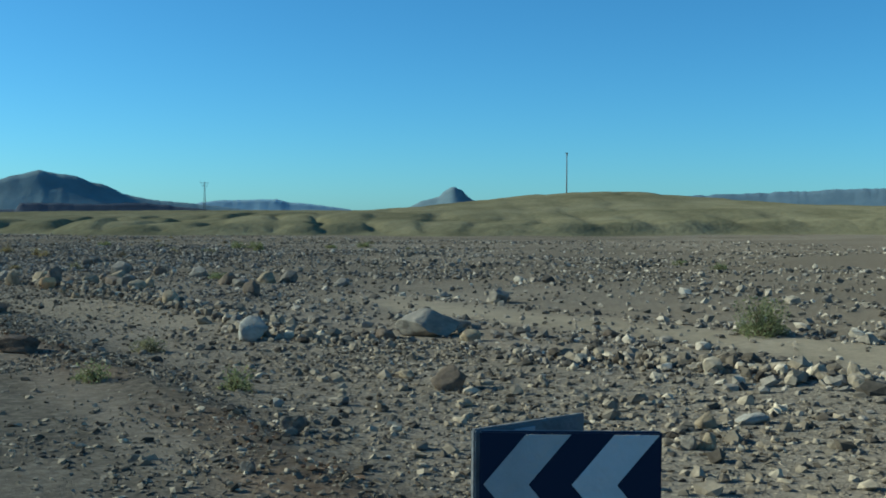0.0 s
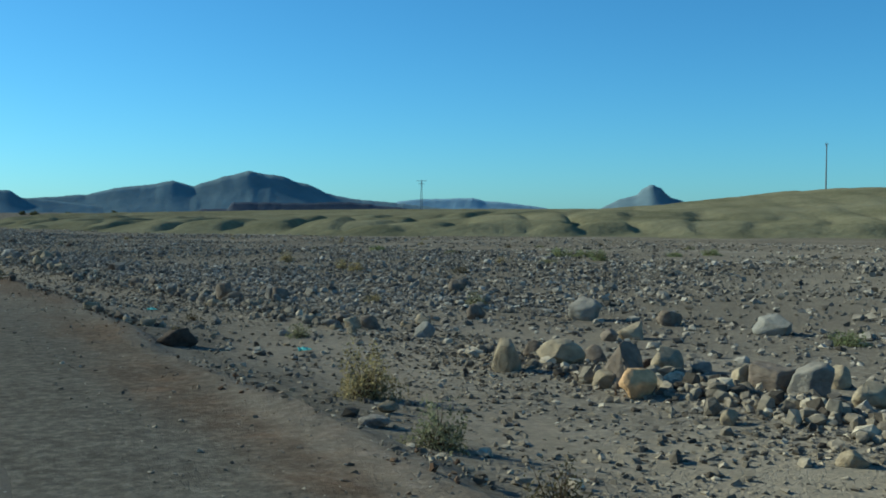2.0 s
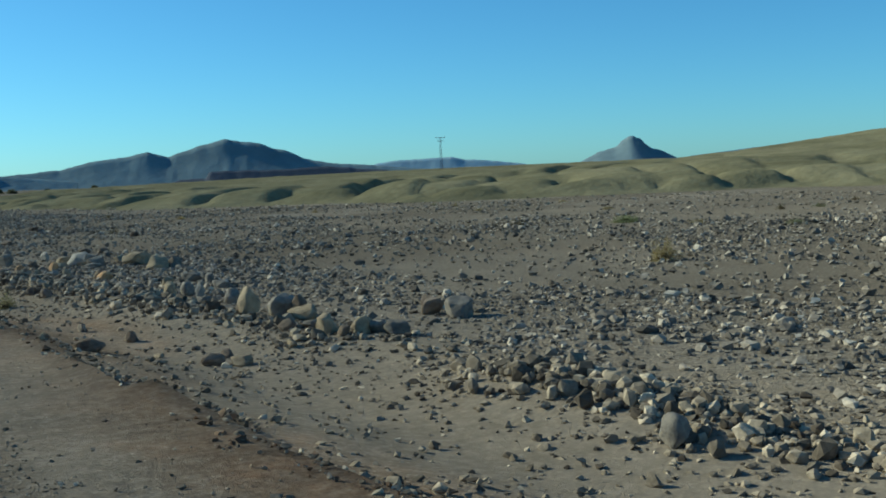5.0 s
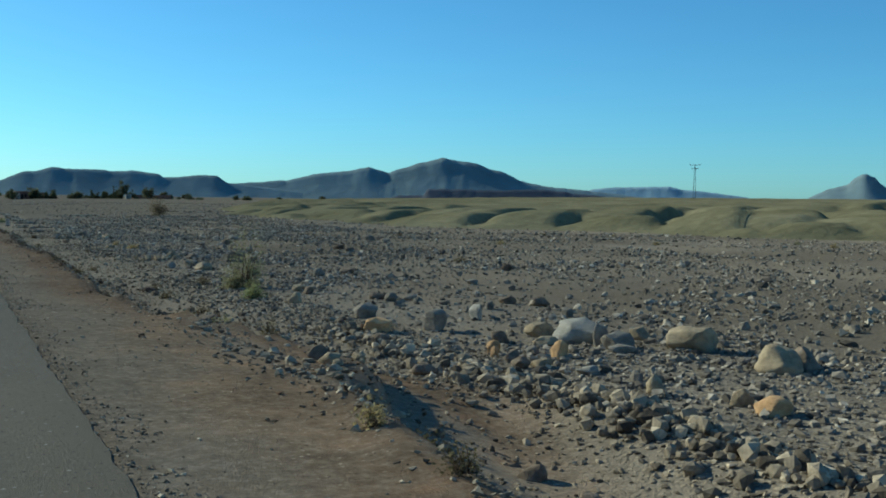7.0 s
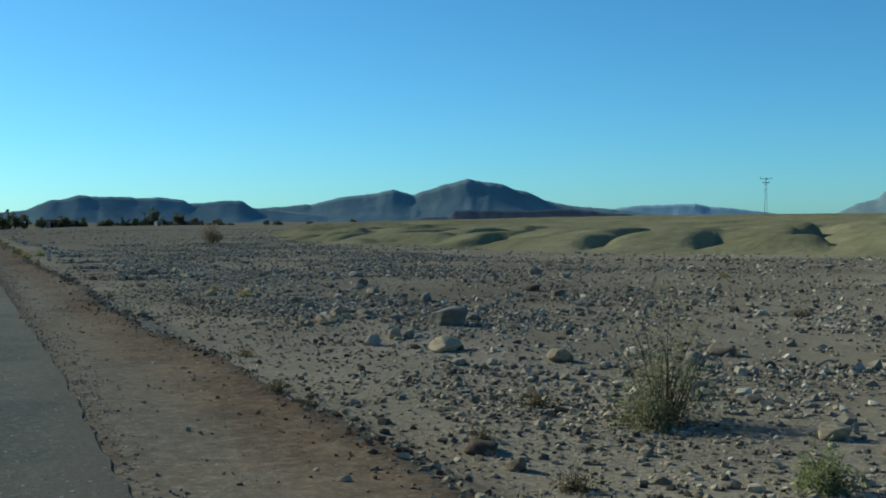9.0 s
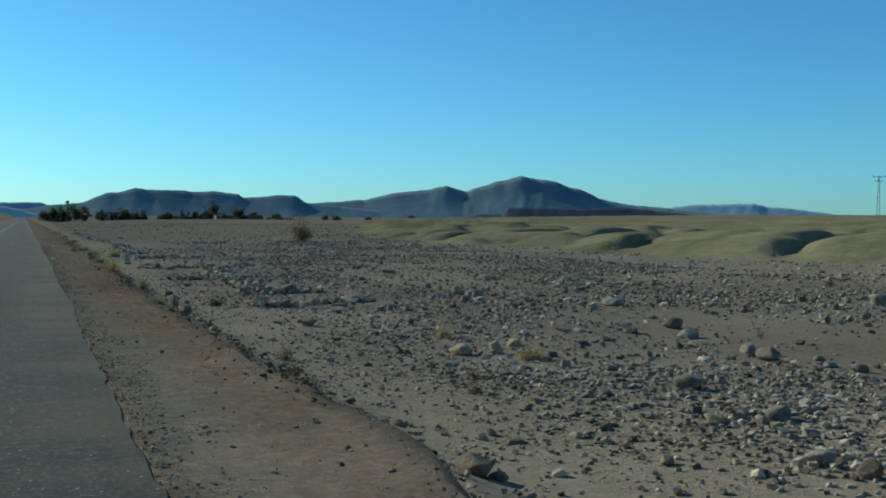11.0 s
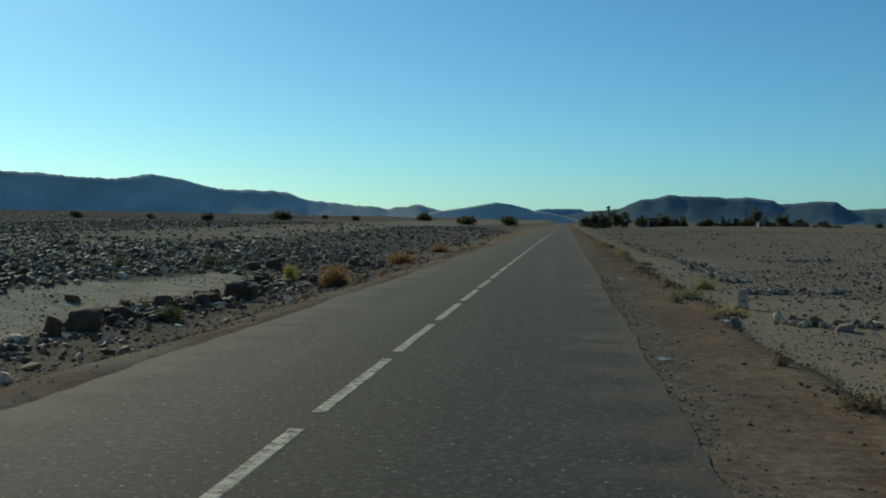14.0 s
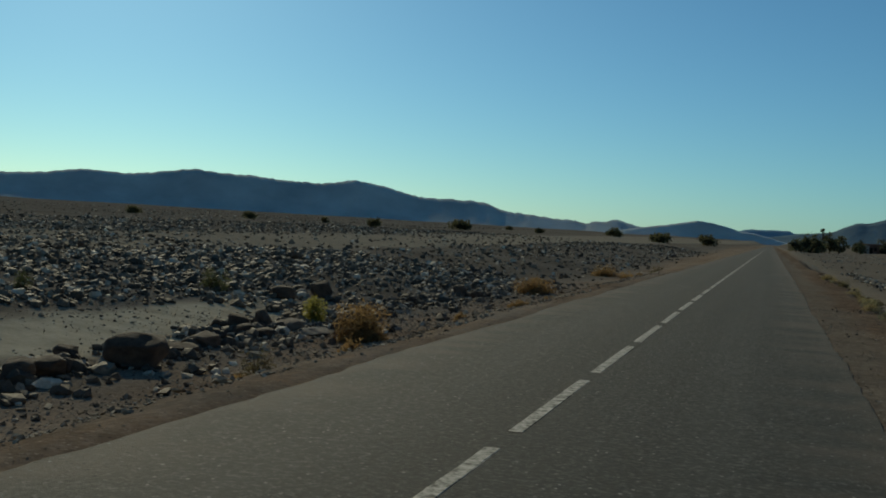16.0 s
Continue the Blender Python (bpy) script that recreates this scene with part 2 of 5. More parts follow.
def clay_material():
    m, t, p = material("ochre_clay", (0.3, 0.26, 0.13), 0.95)
    p.inputs["Specular IOR Level"].default_value = 0.0
    at = place_of(t)
    c = ramp(t, noise_node(t, 0.06, 7, 0.6, at), (0.3, (0.125, 0.117, 0.07)), (0.5, (0.175, 0.163, 0.1)), (0.7, (0.225, 0.207, 0.132)))
    speck = ramp(t, noise_node(t, 0.9, 4, 0.7, at), (0.3, 0.78), (0.7, 1.12))
    t.links.new(blend(t, 1.0, c, speck, "MULTIPLY"), p.inputs["Base Color"])
    bump(t, p, noise_node(t, 0.5, 6, 0.6, at), 0.6, 0.5)
    return m


def mountain_material(name, dark, light):
    m, t, p = material(name, light, 0.95)
    p.inputs["Specular IOR Level"].default_value = 0.0
    at = place_of(t)
    c = ramp(t, noise_node(t, 0.006, 8, 0.62, at), (0.32, dark), (0.68, light))
    t.links.new(c, p.inputs["Base Color"])
    bump(t, p, noise_node(t, 0.012, 8, 0.65, at), 0.5, 14)
    return m


SOIL, ASPHALT, PAINT, CLAY = ground_material(), asphalt_material(), paint_material(), clay_material()
STONE = stone_material("mixed_desert_stone", (0.0, (0.07, 0.057, 0.044)), (0.3, (0.168, 0.143, 0.109)), (0.6, (0.27, 0.23, 0.172)), (0.88, (0.38, 0.322, 0.235)), (1.0, (0.58, 0.5, 0.375)))
PLAIN_STONE = stone_material("grey_plain_stone", (0.0, (0.085, 0.074, 0.061)), (0.35, (0.19, 0.168, 0.138)), (0.7, (0.3, 0.265, 0.214)), (0.92, (0.42, 0.37, 0.295)), (1.0, (0.58, 0.52, 0.42)))
# Lighter copy of the stone: the rows' sunlit tops are put into the colour.
ROW_STONE = stone_material("lightened_row_stone", (0.0, (0.08, 0.068, 0.053)), (0.3, (0.2, 0.175, 0.138)), (0.7, (0.35, 0.308, 0.24)), (1.0, (0.6, 0.54, 0.42)))
# The few brightest tones stand in for sun glints on stone tops.
DARK_STONE = stone_material("dark_varnished_stone", (0.0, (0.065, 0.055, 0.044)), (0.45, (0.12, 0.103, 0.081)), (0.75, (0.21, 0.183, 0.141)), (0.88, (0.37, 0.327, 0.256)), (1.0, (0.66, 0.6, 0.48)), gloss=0.03, rough=0.7)
CLOD = stone_material("dark_reddish_earth", (0.0, (0.075, 0.048, 0.033)), (0.5, (0.15, 0.098, 0.066)), (0.85, (0.24, 0.17, 0.115)), (1.0, (0.38, 0.3, 0.21)), gloss=0.0, rough=0.97)
# The next four rocks have the blue haze of distance mixed into their colour.
HAZED_SLATE = mountain_material("hazed_slate_rock", (0.125, 0.175, 0.205), (0.18, 0.245, 0.275))
HAZED_PALE_SLATE = mountain_material("hazed_pale_slate_rock", (0.35, 0.395, 0.405), (0.5, 0.55, 0.55))
HAZED_FAR_SLATE = mountain_material("hazed_dull_slate_rock", (0.085, 0.13, 0.175), (0.125, 0.18, 0.23))
HAZE_SLATE = mountain_material("hazed_horizon_slate_rock", (0.2, 0.3, 0.38), (0.25, 0.36, 0.44))
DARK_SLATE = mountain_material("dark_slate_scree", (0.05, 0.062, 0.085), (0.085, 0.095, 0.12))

# ---- ground ----
def spread(*runs):
    """Grid lines from runs of (start, end, spacing at the start, spacing at the end)."""
    out = []
    for a, b, s0, s1 in runs:
        v = a
        while v < b - 1e-6:
            out.append(v)
            v += s0 + (s1 - s0) * (v - a) / (b - a)
    return np.array(out + [runs[-1][1]])


def build_ground():
    us = spread((-4900, -400, 260, 60), (-400, -60, 50, 6), (-60, -21, 4, 0.9), (-21, -9, 0.6, 0.6), (-9, -3.4, 0.36, 0.36), (-3.4, -2.2, 0.12, 0.12), (-2.2, 2.2, 0.55, 0.55), (2.2, 3.5, 0.1, 0.1), (3.5, 13, 0.28, 0.34), (13, 60, 0.7, 2.5), (60, 400, 3, 40), (400, 4900, 60, 260))
    ys = spread((-1200, -140, 200, 6), (-140, 110, 0.9, 0.9), (110, 260, 0.8, 5), (260, 900, 6, 50), (900, 4900, 60, 260))
    u, y = np.meshgrid(us, ys)
    x = u + middle(y)
    z = ground_height(x, y)
    me = mesh_of("ground", np.stack([x, y, z], -1).reshape(-1, 3), sheet(len(ys), len(us)), SOIL, True)
    edge = 0.7 * grain(x, y, 3.5, 11) + 0.35 * grain(x, y, 0.9, 12)
    strip = step(6.6, 5.4, u + edge - bulge(y) - 1.4 * step(-46, -36, y) * step(4, -8, y)) * step(-10.5, -8.0, u + edge)
    late = step(-74, -52, y)
    sand = step(0.1, 0.5, grain(x, y, 9, 13) + 0.5 * grain(x, y, 3, 14)) * step(150, 60, np.hypot(u, 0))
    wash = step(2.2, 1.4, np.abs(u + 13.6 + 0.8 * grain(y, y * 0, 12, 15) + 0.5 * grain(x, y, 3, 29))) * step(45, 60, y) * step(95, 84, y)
    track = old_track(u, y)
    ditch = step(1.6, 0.6, np.abs(u - 7.2 - 0.5 * grain(y, y * 0, 11, 17))) * step(-14, 0, y) * 0.3
    bench = step(5.2, 6.0, u) * step(9.8, 7.6, u + 0.8 * grain(x, y, 3, 26)) * step(-62, -48, y) * 0.5
    sand = np.maximum(sand, bench)
    patch = step(1.15, 0.75, np.hypot((u - 8.4 + 0.12 * (y + 85)) / 1.5, (y + 85) / 5.5) + 0.25 * grain(x, y, 1.5, 141))
    sand = np.maximum(sand, patch)
    stony = (1 - strip) * (1 - 0.6 * step(44, 60, y) * step(3.0, -3.0, u - 0.27 * (y - 22))) * np.clip(0.85 + 0.8 * grain(x, y, 6.5, 101) - 0.6 * sand - 2 * wash - track - ditch, 0, 1)
    # Where gravel is dark or the small shadows of backlit stony ground are painted in.
    gravel_shade = np.maximum(step(15.0, 16.5, -u + 4.5 * step(82, 92, y) + 0.8 * grain(x, y, 4, 18)) * np.clip(0.55 + 0.5 * grain(x, y, 5, 19), 0.2, 0.9) * (1 - 0.85 * step(24.5, 27.5, -u + 1.5 * grain(x, y, 9, 24)) * step(49, 45, -u + 3 * grain(x, y, 9, 25))), (0.2 + 0.3 * (u > 0)) * step(105, 150, y) * step(5, 9, np.abs(u)))
    gravel_shade = np.maximum(gravel_shade, step(11, 15, u) * np.clip(0.55 + 0.5 * grain(x, y, 11, 28), 0.1, 0.85) * (1 - 0.55 * step(40, 60, y)))
    gravel_shade = np.maximum(gravel_shade, 0.35 * step(9.0, 11.0, -u) * (1 - wash))
    stony = stony * (1 - 0.5 * gravel_shade)
    near = strip * 0.8 * step(45, 0, y) * step(-70, -50, y) * step(2.9, 3.3, u) * step(4.7, 3.5, u + 0.5 * grain(x, y, 1.6, 30))
    worn = strip * step(0.05, 0.55, grain(u, y * 0.05, 0.7, 19) + 0.35 * grain(x, y, 0.8, 20)) * step(2.9, 3.5, u) * (0.25 + 0.45 * step(40, 0, y))
    worn = np.maximum(0.5 * worn, 0.25 * near)
    worn = np.maximum(worn, strip * step(-2.4, -3.0, u) * np.clip(0.42 + 0.8 * grain(x, y, 1.7, 27), 0.05, 0.85) * (1 - 0.5 * step(45, 58, y)))
    grey = 0.6 * strip * late * step(2.8, 3.1, u) * step(4.7, 3.5, u + 0.6 * grain(x, y, 2.4, 130))
    earth = step(0.95, 0.3, np.abs(u - 4.5 - bulge(y) + 0.3 * grain(y, y * 0 + 3, 5, 6) + 0.25 * grain(x, y, 1.4, 131))) * np.clip(0.6 + 0.2 * step(20, 45, y) + 0.6 * grain(x, y, 2.0, 132), 0, 0.92)
    earth = np.maximum(earth, step(-2.9, -3.5, u) * step(-10, -8, u + edge) * step(45, 58, y) * np.clip(0.22 + 0.8 * grain(x, y, 1.3, 133) + 0.4 * grain(x, y, 5, 134), 0, 0.7))
    # Dark earth colour over the mound's outer face paints in its shade.
    earth = np.maximum(earth, 0.95 * step(0.4, 1.1, bulge(y)) * step(5.6, 6.3, u) * step(8.4, 7.7, u))
    values = dict(earth=earth, pale=np.maximum.reduce([wash, 0.15 * bench * step(-30, -5, y), 0.12 * patch, 0.25 * track, 0.3 * step(24.5, 27.5, -u + 1.5 * grain(x, y, 9, 24)) * step(49, 45, -u + 3 * grain(x, y, 9, 25)) * step(50, 70, y)]), worn=worn, gravel_shade=gravel_shade * 0.92, verge=strip * late, gravel=np.maximum(strip * (1 - late), grey), stony=stony, sand=np.clip(np.maximum.reduce([sand * 0.7, wash, track, ditch]), 0, 1) * (1 - strip))
    for name, v in values.items():
        me.attributes.new(name, "FLOAT", "POINT").data.foreach_set("value", v.ravel().astype(np.float32))
    return tagged(new("ground", me), "stony brown desert ground with sandy patches", "ground", kind="structure")


def build_road():
    ys = np.concatenate([spread((-420, -130, 5, 5), (-130, 130, 0.16, 0.16), (130, 1400, 1, 30))])
    us = np.array([-1.0, -1.0, -0.985, -0.93, -0.85, -0.6, -0.3, 0, 0.3, 0.6, 0.85, 0.93, 0.985, 1.0, 1.0])
    y, k = np.meshgrid(ys, us, indexing="ij")
    half = np.where(k > 0, 2.98 - 0.6 * step(-44, -56, y), 2.58) + 0.06 * grain(y, k * 0 + np.sign(k) * 40, 3.1, 21) + 0.035 * grain(y, k * 0 + np.sign(k) * 40, 0.35, 22)
    u = k * half
    x = u + middle(y)
    z = road_height(y) - 0.012 * np.abs(u)
    z[:, 0] -= 0.12
    z[:, -1] -= 0.12
    me = mesh_of("road", np.stack([x, y, z], -1).reshape(-1, 3), sheet(len(ys), len(us)), ASPHALT, False)
    dust = step(0.72, 1.05, np.abs(k) + 0.07 * grain(x, y, 1.6, 23) + 0.14 * grain(x, y, 0.45, 24)) * 0.6
    dust = np.maximum(dust, step(-12, -26, y) * step(0.5, 0.92, k + 0.12 * grain(x, y, 1.2, 123)) * 0.85)
    me.attributes.new("dust", "FLOAT", "POINT").data.foreach_set("value", dust.ravel().astype(np.float32))
    road = tagged(new("road", me), "worn grey asphalt road with a dashed centre line", "road", kind="structure")
    for n in range(-40, 110):
        y0 = 37.75 + 4.12 * n
        if y0 < -125:
            continue
        ya = np.linspace(y0, y0 + 3.42, 6)
        wide = 0.062
        corners = [(middle(v) + s * (wide + 0.008 * float(grain(v, s * 5, 0.3, 25))), v, float(road_height(v)) + 0.005 + h) for v in ya for s, h in ((-1, -0.004), (-0.9, 0), (0.9, 0), (1, -0.004))]
        dash = new("dash", mesh_of("dash", corners, sheet(6, 4), PAINT))
        dash.parent = road
    tar = material("dark_crack_filling", (0.012, 0.013, 0.012), 0.9)[0]
    us = np.linspace(0.15, 2.85, 40)
    line = 61.0 + 0.07 * grain(us, us * 0, 0.5, 150) + 0.03 * grain(us, us * 0, 0.13, 151)
    thick = 0.025 + 0.03 * np.clip(0.3 + grain(us, us * 0, 0.4, 152), 0, 1)
    corners = [(u, v + k * w, -0.012 * u + 0.004 - 0.003 * abs(k)) for u, v, w in zip(us, line, thick) for k in (-1, -0.5, 0.5, 1)]
    crack = new("crack", mesh_of("crack", corners, sheet(40, 4), tar))
    crack.parent = road
    return road


build_ground()
build_road()


# ---- clay badlands ----
def clay_height(x, y):
    """Height of the low eroded clay hills; under the plain where there are none."""
    front = 50 + 0.55 * np.clip(75 - y, 0, 50) + 1.6 * np.clip(25 - y, 0, 60) + 9 * grain(y, y * 0, 21, 31) + 3 * grain(x, y, 8, 36)
    front = np.maximum(front, 6 + 0.3 * (y - 15) + 5 * grain(x, y, 16, 37))
    inside = x - front
    rise = 0.65 * step(0, 9, inside) + 0.35 * step(8, 75, inside)
    body = 2.7 + 0.9 * step(60, 140, inside) - 1.25 * step(72, 118, y) * step(200, 95, x)
    swell = 5.0 * np.exp(-((x - 218) / 42) ** 2 - ((y - 58) / 36) ** 2) + 1.0 * np.exp(-((x - 205) / 50) ** 2 - ((y - 222) / 60) ** 2)
    a, b = (0.7 * x - 0.71 * y) / 9 + 0.4 * grain(x, y, 19, 32), (0.71 * x + 0.7 * y) / 12 + 0.35 * grain(x, y, 17, 34)
    lobes = np.zeros_like(a)
    for i in (-1, 0, 1):
        for j in (-1, 0, 1):
            p, q = np.floor(a) + i, np.floor(b) + j
            da = (a - p - 0.25 - 0.5 * hashed(p, q, 38)) / (0.5 + 0.25 * hashed(p, q, 39))
            db = (b - q - 0.25 - 0.5 * hashed(p, q, 40)) / (0.6 + 0.25 * hashed(p, q, 41))
            r2 = (da * np.where(da > 0, 2.6, 0.72)) ** 2 + db ** 2
            lobes = np.maximum(lobes, (0.62 + 0.5 * hashed(p, q, 42)) * np.clip(1 - r2, 0, 1) ** 0.45)
    deep = step(22, 70, inside)
    small = np.abs(grain(x, y, 5, 35)) ** 0.7
    h = rise * (2.4 * lobes * (0.5 + 0.5 * step(8, 36, y)) * (1 - 0.8 * deep) + body * (0.06 + (0.8 - 0.3 * step(70, 110, y)) * deep) + swell * (0.82 + 0.03 * lobes) + 0.12 * small)
    lift = (0.37 + 0.009 * np.clip(x - 10, 0, 900) - 0.0085 * np.clip(y, 0, 115) + 0.003 * np.clip(y, 0, 60)) * step(0, 14, inside)
    return plain_height(x, y) + lift + h - 0.6 * step(2, -6, inside) + 0.05


def build_clay():
    xs, ys = spread((36, 120, 0.75, 0.75), (120, 420, 1.2, 9)), spread((-60, 0, 3, 1.0), (0, 150, 0.75, 0.75), (150, 420, 1.2, 9))
    x, y = np.meshgrid(xs, ys)
    z = clay_height(x, y)
    rim = np.minimum(np.minimum(x - 36, 420 - x), np.minimum(y + 60, 420 - y))
    z -= 6 * step(12, 0, rim)
    me = mesh_of("clay_hills", np.stack([x, y, z], -1).reshape(-1, 3), sheet(len(ys), len(xs)), CLAY, True)
    return tagged(new("clay_hills", me), "low rounded ochre clay hills cut by gullies", "hills", kind="structure")


build_clay()


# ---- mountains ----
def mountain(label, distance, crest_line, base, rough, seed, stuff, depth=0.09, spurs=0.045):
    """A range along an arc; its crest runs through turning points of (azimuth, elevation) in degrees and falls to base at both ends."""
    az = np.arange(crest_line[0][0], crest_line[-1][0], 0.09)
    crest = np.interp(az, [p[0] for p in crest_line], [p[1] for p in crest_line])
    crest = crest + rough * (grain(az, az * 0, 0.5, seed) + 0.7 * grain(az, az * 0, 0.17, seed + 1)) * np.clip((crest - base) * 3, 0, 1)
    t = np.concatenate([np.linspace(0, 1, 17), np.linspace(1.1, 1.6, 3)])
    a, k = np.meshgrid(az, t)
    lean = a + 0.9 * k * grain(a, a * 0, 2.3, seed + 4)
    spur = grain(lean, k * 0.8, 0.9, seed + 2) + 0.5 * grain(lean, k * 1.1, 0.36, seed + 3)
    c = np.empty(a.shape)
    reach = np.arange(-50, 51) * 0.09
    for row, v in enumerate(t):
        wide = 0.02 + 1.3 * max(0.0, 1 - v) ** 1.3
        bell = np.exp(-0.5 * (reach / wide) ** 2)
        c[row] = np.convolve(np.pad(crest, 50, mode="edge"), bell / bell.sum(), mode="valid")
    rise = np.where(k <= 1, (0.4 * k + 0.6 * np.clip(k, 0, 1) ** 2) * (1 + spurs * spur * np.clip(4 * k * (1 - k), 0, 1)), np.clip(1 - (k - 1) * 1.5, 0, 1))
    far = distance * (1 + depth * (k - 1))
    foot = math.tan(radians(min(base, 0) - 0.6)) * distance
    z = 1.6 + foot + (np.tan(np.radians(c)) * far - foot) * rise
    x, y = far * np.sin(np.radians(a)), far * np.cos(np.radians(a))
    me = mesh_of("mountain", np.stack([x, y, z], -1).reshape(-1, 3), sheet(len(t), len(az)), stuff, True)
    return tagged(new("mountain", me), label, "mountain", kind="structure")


# Far ranges take rock colours with distance haze painted in.
mountain("broad dark hazy slate hill with a rounded double top", 4150,
         [(10, 0.3), (14.0, 0.74), (16.8, 1.03), (17.1, 1.0), (18.6, 1.38), (20.1, 1.57), (21.5, 1.82), (22.5, 1.53), (24.0, 2.02), (25.4, 2.38), (26.1, 2.26), (27.3, 2.1), (27.95, 1.82), (28.5, 1.76), (29.5, 1.25), (31, 0.95), (33.6, 0.7), (36.5, 0.4)], 0.4, 0.02, 40, HAZED_SLATE)
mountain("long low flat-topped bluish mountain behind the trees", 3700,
         [(-1, 0.1), (1.2, 0.5), (2.8, 0.68), (3.9, 1.17), (4.6, 1.25), (5.3, 1.45), (5.9, 1.39), (7.8, 1.36), (8.2, 1.28), (9.2, 1.38), (10.5, 1.22), (10.8, 1.03), (12.5, 1.19), (13.5, 1.2), (14.0, 0.85), (15.5, 0.7), (18, 0.4)], 0.3, 0.018, 50, HAZED_SLATE)
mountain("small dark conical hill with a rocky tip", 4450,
         [(44.3, 0.5), (45.2, 0.98), (45.9, 1.14), (46.25, 1.24), (46.45, 1.46), (46.65, 1.6), (46.85, 1.75), (47.1, 1.77), (47.3, 1.68), (47.5, 1.6), (47.7, 1.34), (48.0, 1.1), (48.6, 0.9), (49.4, 0.5)], 0.6, 0.03, 60, HAZED_SLATE)
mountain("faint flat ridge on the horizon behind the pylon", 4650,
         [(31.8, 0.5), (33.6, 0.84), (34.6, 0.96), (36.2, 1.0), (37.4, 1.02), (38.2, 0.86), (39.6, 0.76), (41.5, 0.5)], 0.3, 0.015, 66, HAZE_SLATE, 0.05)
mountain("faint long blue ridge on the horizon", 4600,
         [(50, 0.6), (56, 1.15), (62, 1.45), (68, 1.7), (74, 1.6), (80, 1.3), (86, 0.6)], 0.7, 0.03, 70, HAZED_FAR_SLATE, 0.07, 0.02)
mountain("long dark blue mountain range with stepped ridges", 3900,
         [(-72, 0.2), (-64, 0.9), (-54, 1.3), (-44, 1.0), (-39.6, 1.19), (-37, 1.38), (-35.1, 1.63), (-32.7, 1.6), (-31, 1.84), (-29.8, 2.04), (-29.3, 1.95), (-26.8, 1.9), (-26.2, 1.79), (-23.5, 1.67), (-21.6, 1.96), (-20.3, 1.82), (-18.5, 1.35), (-14.8, 1.23), (-13.3, 0.77), (-11.7, 0.66), (-9.3, 0.46), (-8.3, 0.58), (-7.74, 0.74), (-6.6, 0.44), (-5, 0.1)], -0.2, 0.04, 80, HAZED_PALE_SLATE, 0.105, 0.06)
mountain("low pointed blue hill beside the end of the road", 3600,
         [(-8, 0.05), (-6.6, 0.4), (-5.4, 0.55), (-4.5, 0.75), (-3.66, 0.91), (-2.8, 0.81), (-1.6, 0.5), (-0.4, 0.33), (0.5, 0.08), (1.2, -0.1)], -0.1, 0.02, 90, HAZED_PALE_SLATE, 0.05)
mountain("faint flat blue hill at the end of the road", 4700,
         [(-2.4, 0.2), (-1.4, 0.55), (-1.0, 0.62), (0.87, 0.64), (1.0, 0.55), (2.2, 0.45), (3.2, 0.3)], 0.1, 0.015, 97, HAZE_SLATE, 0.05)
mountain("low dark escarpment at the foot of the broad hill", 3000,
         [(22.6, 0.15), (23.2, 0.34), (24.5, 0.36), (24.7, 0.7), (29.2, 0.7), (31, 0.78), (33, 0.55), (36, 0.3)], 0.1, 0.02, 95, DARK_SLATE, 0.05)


# ---- loose stones ----
def stone_shapes(count, corners, seed):
    """A few low-cut stones as (corners, triangles)."""
    rng, out = random.Random(seed), []
    for _ in range(count):
        bm = bmesh.new()
        start = rng.uniform(0, 6.28)
        for n in range(corners):
            up, turn = 1 - (2 * n + 1) / corners, start + 2.39996 * n
            flat = math.sqrt(1 - up * up)
            v = Vector((flat * math.cos(turn), flat * math.sin(turn), up)) + Vector((rng.gauss(0, 1), rng.gauss(0, 1), rng.gauss(0, 1))) * 0.2
            bm.verts.new(v.normalized() * rng.uniform(0.82, 1.15))
        hull = bmesh.ops.convex_hull(bm, input=bm.verts)
        bmesh.ops.delete(bm, geom=list({g for g in hull["geom_interior"] + hull["geom_unused"] if isinstance(g, bmesh.types.BMVert)}), context="VERTS")
        bmesh.ops.triangulate(bm, faces=bm.faces)
        bm.verts.index_update()
        out.append((np.array([v.co[:] for v in bm.verts]), np.array([[v.index for v in f.verts] for f in bm.faces])))
        bm.free()
    return out


